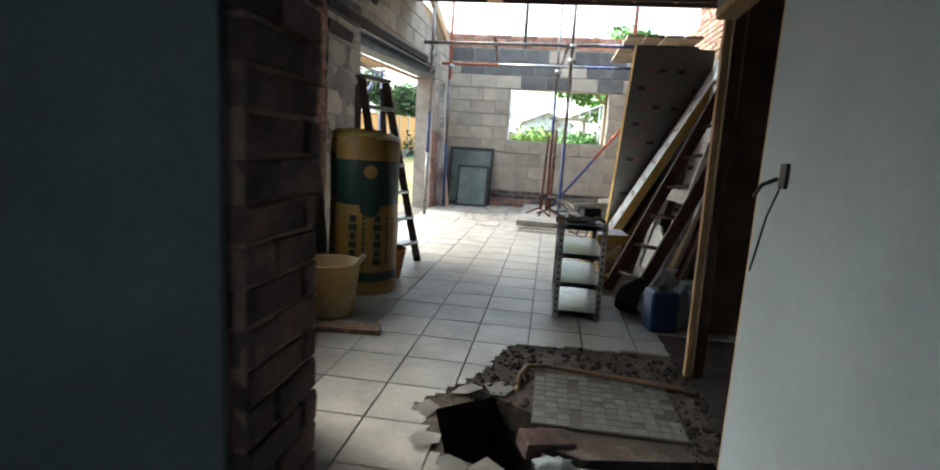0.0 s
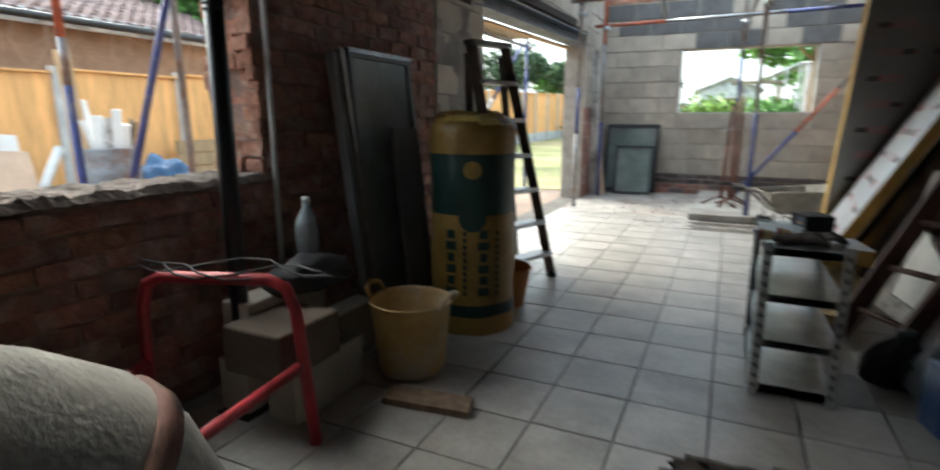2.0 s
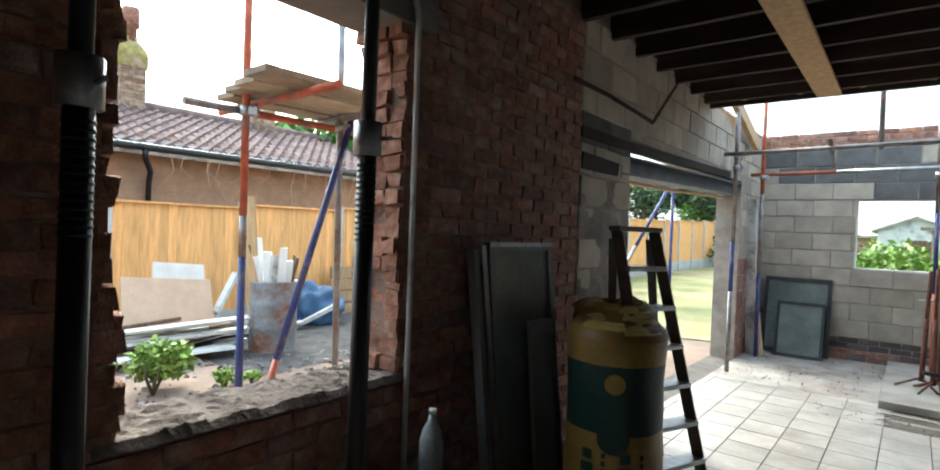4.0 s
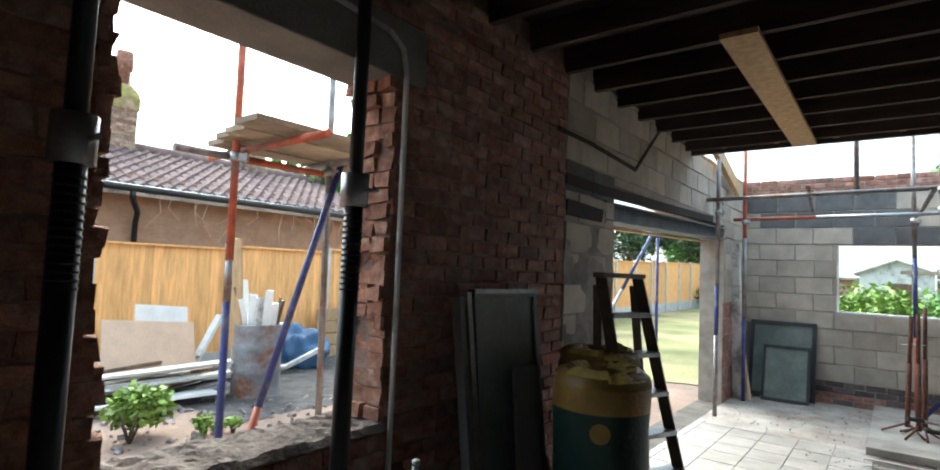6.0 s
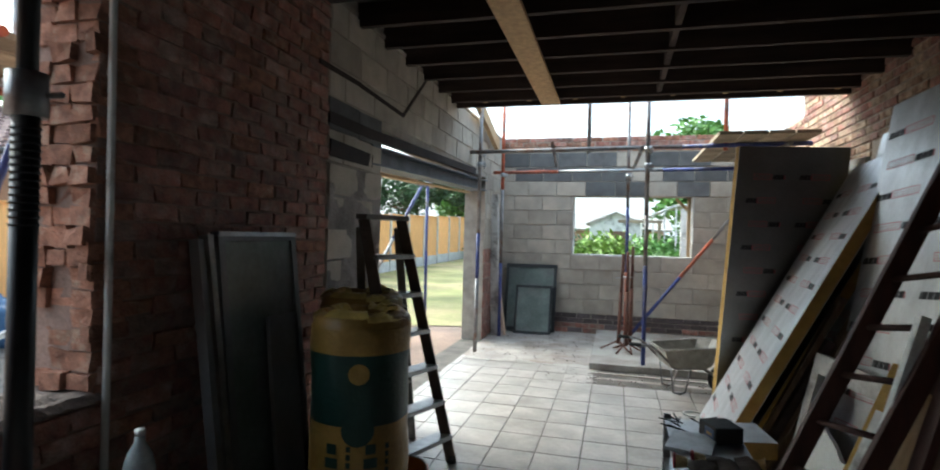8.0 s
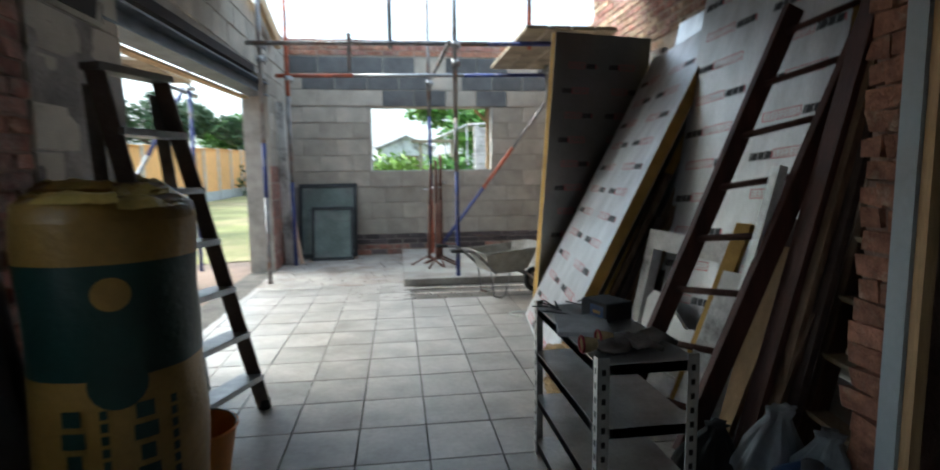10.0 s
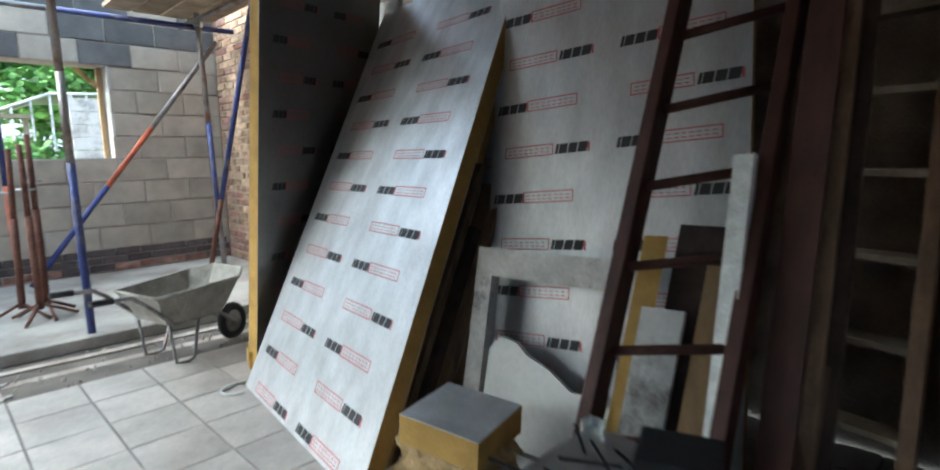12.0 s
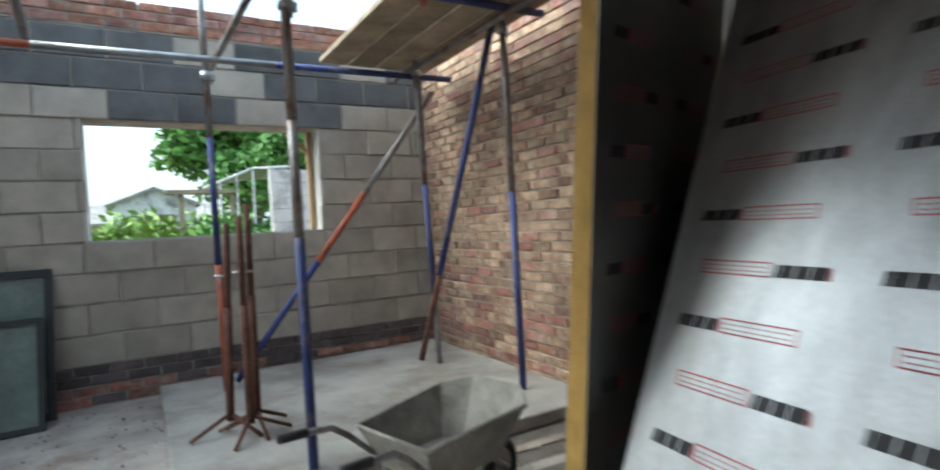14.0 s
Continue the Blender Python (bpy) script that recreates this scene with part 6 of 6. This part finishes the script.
def cut(h0, h1, v0, v1):
    """Leaves out what lies in the hole h0..h1, v0..v1."""
    def f(a, b, z0, z1):
        if z1 <= v0 + 0.02 or z0 >= v1 - 0.02:
            return [(a, b)]
        if a < h0 < b and b < h1 + 0.3:
            return [(a, h0 + RND.uniform(-0.035, 0.05))] if h0 - a > 0.03 else []
        if a < h1 < b:
            return [(h1 + RND.uniform(-0.05, 0.035), b)] if b - h1 > 0.03 else []
        return [] if a >= h0 and b <= h1 else [(a, b)]
    return f


def left_skip(a, b, z0, z1):
    if z1 > 2.43 and z0 < 2.70 and b > 2.12 and a < 3.74:
        return [] if a >= 2.12 and b <= 3.74 else ([(a, 2.12)] if a < 2.12 else [(3.74, b)])
    return cut(WIN[0] + ragged(z0), WIN[1], WIN[2], 2.43)(a, b, z0, z1)


lay(wall_w, "brick", (XL, 0, 0), (0, 1, 0), (1, 0, 0), 1.70, 5.19, 0.0, 3.0, 0.225, 0.075, [BRICK, BRICKRAW], skip=left_skip, pick=lambda u, z: 1 if (WIN[0] - 0.2 < u < WIN[1] + 0.14 and 0.8 < z < 2.45 and RND.random() < 0.6) or RND.random() < 0.06 else 0, near=lambda u, z: u > 3.3 and z > 0.6, jit=0.008)
# raw brick ends in the jambs of the window hole
for side, y0, s in ((0, WIN[0], 1), (1, WIN[1], -1)):
    z = WIN[2]
    while z < 2.41:
        for k in range(3):
            x = XL - 0.012 - 0.10 * k
            e = 0.02 + 0.05 * noise.noise(Vector((k * 1.7, z * 6, side * 9))) + RND.uniform(-0.015, 0.015)
            q = y0 + (ragged(z) if side == 0 else 0)
            bm = box(B(), x - 0.092, x, min(q - s * 0.12, q + s * e), max(q - s * 0.12, q + s * e), z + 0.004, z + 0.07, jit=0.01)
            part("brick", bm, BRICKRAW, wall_w)
        z += 0.075
bm = sheet(B(), (XL - 0.31, WIN[0] - 0.02, WIN[2]), (0.33, 0, 0), (0, WIN[1] - WIN[0] + 0.04, 0), 16, 60, lambda s, t: (0, 0, 0.012 * noise.noise(Vector((s * 5, t * 13, 0))) + 0.012 * noise.noise(Vector((s * 14, t * 40, 0))) + 0.008 * noise.noise(Vector((s * 30, t * 90, 3))) - (0.03 if s in (0, 1) else 0)))
part("rough_sill", bm, surface("dusty broken sill", (0.17, 0.135, 0.115), 0.97, var=0.45, scale=9, fine=70, bump=1.0), wall_w)
# block parts of the side wall
def gap_skip(a, b, z0, z1):
    if z0 > 2.28 or z1 < 0:
        return [(a, b)]
    if a >= GAP[0] and b <= GAP[1]:
        return []
    if a < GAP[0] < b:
        return [(a, GAP[0])]
    if a < GAP[1] < b:
        return [(GAP[1], b)]
    return [(a, b)]


# dark blocks at girder height put the shaded gap into the colour
lay(wall_w, "block", (XL, 0, 0), (0, 1, 0), (1, 0, 0), 5.19, YF, 0.0, 3.06, 0.45, 0.215, [BLOCK, BLOCKDARK, BRICK], skip=gap_skip, pick=lambda u, z: 2 if (u > 9.4 and z < 1.3) else (1 if (u < 9.0 and 2.2 < z < 2.42) else 0))
# far wall: engineering brick at the foot, blocks, mixed dark blocks, brick on top
NW = (0, YF, 0), (1, 0, 0), (0, -1, 0)
lay(wall_n, "brick", *NW, XL, XR, 0.0, 0.30, 0.225, 0.075, [ENGBRICK, BRICK], pick=lambda u, z: 1 if z < 0.12 and RND.random() < 0.7 else 0)
far_dark = lambda u, z: (2.13 < z < 2.36 and (0.35 < u < 1.15 or 1.65 < u < 2.3)) or (2.36 < z < 2.58 and (u < 0.5 or 0.9 < u < 1.3 or 1.75 < u) and RND.random() < 0.8) or (2.58 < z < 2.8 and RND.random() < 0.65)
lay(wall_n, "block", *NW, XL, XR, 0.30, 2.83, 0.45, 0.2285, [BLOCK, BLOCKDARK], skip=cut(FWIN[0], FWIN[1], FWIN[2], FWIN[3] - 0.03), pick=lambda u, z: 1 if far_dark(u, z) else 0, gap=0.012)
lay(wall_n, "brick", *NW, XL, XR, 2.83, 3.06, 0.225, 0.075, [BRICK, BRICKRAW], pick=lambda u, z: RND.randrange(2))
for x0, x1, z0, z1 in ((FWIN[0] - 0.02, FWIN[1] + 0.02, FWIN[2] - 0.012, FWIN[2] + 0.004), (FWIN[0] - 0.012, FWIN[0] + 0.006, FWIN[2], FWIN[3]), (FWIN[1] - 0.006, FWIN[1] + 0.012, FWIN[2], FWIN[3])):
    bm = box(B(), x0, x1, YF + 0.005, YF + 0.30, z0, z1); part("reveal", bm, CONCRETE, wall_n)
# right-hand brick wall
lay(wall_e, "brick", (XR, 0, 0), (0, 1, 0), (-1, 0, 0), 7.6, YF, 0.0, 3.0, 0.225, 0.075, [BUFF, BRICK], pick=lambda u, z: 1 if RND.random() < 0.10 + 0.35 * (z < 0.9) + 0.2 * (z > 2.6) else 0, near=lambda u, z: u > 8.6 and z < 2.3, gap=0.014)
lay(wall_e, "brick", (XR, 0, 0), (0, 1, 0), (-1, 0, 0), 4.1, 9.45, 2.4, 3.35, 0.225, 0.075, [BUFF, BRICK], pick=lambda u, z: RND.randrange(2), near=lambda u, z: False, gap=0.014)
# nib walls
lay(wall_s, "brick", (0.602, 0, 0), (0, 1, 0), (1, 0, 0), 1.385, 1.67, 0.0, 2.6, 0.225, 0.075, [DARKBRICK], jit=0.005, depth=0.04)
z = 0.0
while z < 2.9:
    e = 0.02 * noise.noise(Vector((z * 3, 1, 0))) + RND.uniform(-0.008, 0.008)
    for y0, y1 in (((4.085, 4.235),), ((4.085, 4.16), (4.162, 4.235)))[RND.randrange(2)]:
        o = RND.uniform(-0.012, 0.012)
        bm = box(B(), 2.12 + e + o, 2.18, y0 + RND.uniform(-0.006, 0.006), y1 + RND.uniform(-0.02, 0.012), z + 0.004, z + 0.069, jit=0.009)
        part("brick", bm, BRICKRAW, wall_nib)
    z += 0.075

# floor tiles
TP, TQ, TX, TY = 0.306, 0.325, 0.745, 5.11
tile_cache = []
for k in range(4):
    bm = B(); box(bm, -TP / 2 + 0.004, TP / 2 - 0.004, -TQ / 2 + 0.004, TQ / 2 - 0.004, -0.010, 0.0)
    for v in bm.verts:
        if v.co.z > -0.005:
            v.co.z += RND.uniform(-0.0012, 0.0012)
    tile_cache.append(mesh_of(bm, TILE))


def tiled(x, y):
    if inside(BREAK, x, y) or (x > 1.83 and y < 3.96):
        return False
    if y > 7.72 and x > 0.72 + 0.06 * math.sin(y * 30):
        return False
    if y > 8.48 - 0.05 * math.sin(x * 9):
        return False
    return XL < x < XR and y > 1.3


for i in range(-6, 9):
    for j in range(-12, 12):
        cx, cy = TX + TP * (i + 0.5), TY + TQ * (j + 0.5)
        pts = [(cx + a * TP * 0.46, cy + b * TQ * 0.46) for a in (-1, -0.5, 0, 0.5, 1) for b in (-1, -0.5, 0, 0.5, 1)]
        hit = [tiled(*p) for p in pts]
        if all(hit):
            ob = new("tile", tile_cache[RND.randrange(4)]); ob.parent = floor
            ob.matrix_basis = pose(cx, cy, RND.uniform(-0.0006, 0.0006), RND.uniform(-0.1, 0.1), RND.uniform(-0.1, 0.1), 0)
        elif any(hit):
            bm = B()
            n_ = 9
            gv = {}
            def vert(a, b):
                if (a, b) not in gv:
                    e = 0 if a in (0, n_) or b in (0, n_) else 0.010
                    gv[a, b] = bm.verts.new((cx + (a / n_ - 0.5) * (TP - 0.008) + RND.uniform(-e, e), cy + (b / n_ - 0.5) * (TQ - 0.008) + RND.uniform(-e, e), 0.0))
                return gv[a, b]
            for a in range(n_):
                for b in range(n_):
                    if tiled(cx + ((a + 0.5) / n_ - 0.5) * TP, cy + ((b + 0.5) / n_ - 0.5) * TQ):
                        bm.faces.new((vert(a, b), vert(a + 1, b), vert(a + 1, b + 1), vert(a, b + 1)))
            if bm.faces:
                ext = bmesh.ops.extrude_face_region(bm, geom=bm.faces[:])
                for v in [q for q in ext["geom"] if isinstance(q, bmesh.types.BMVert)]:
                    v.co.z -= 0.010
                part("tile", bm, TILE, floor)
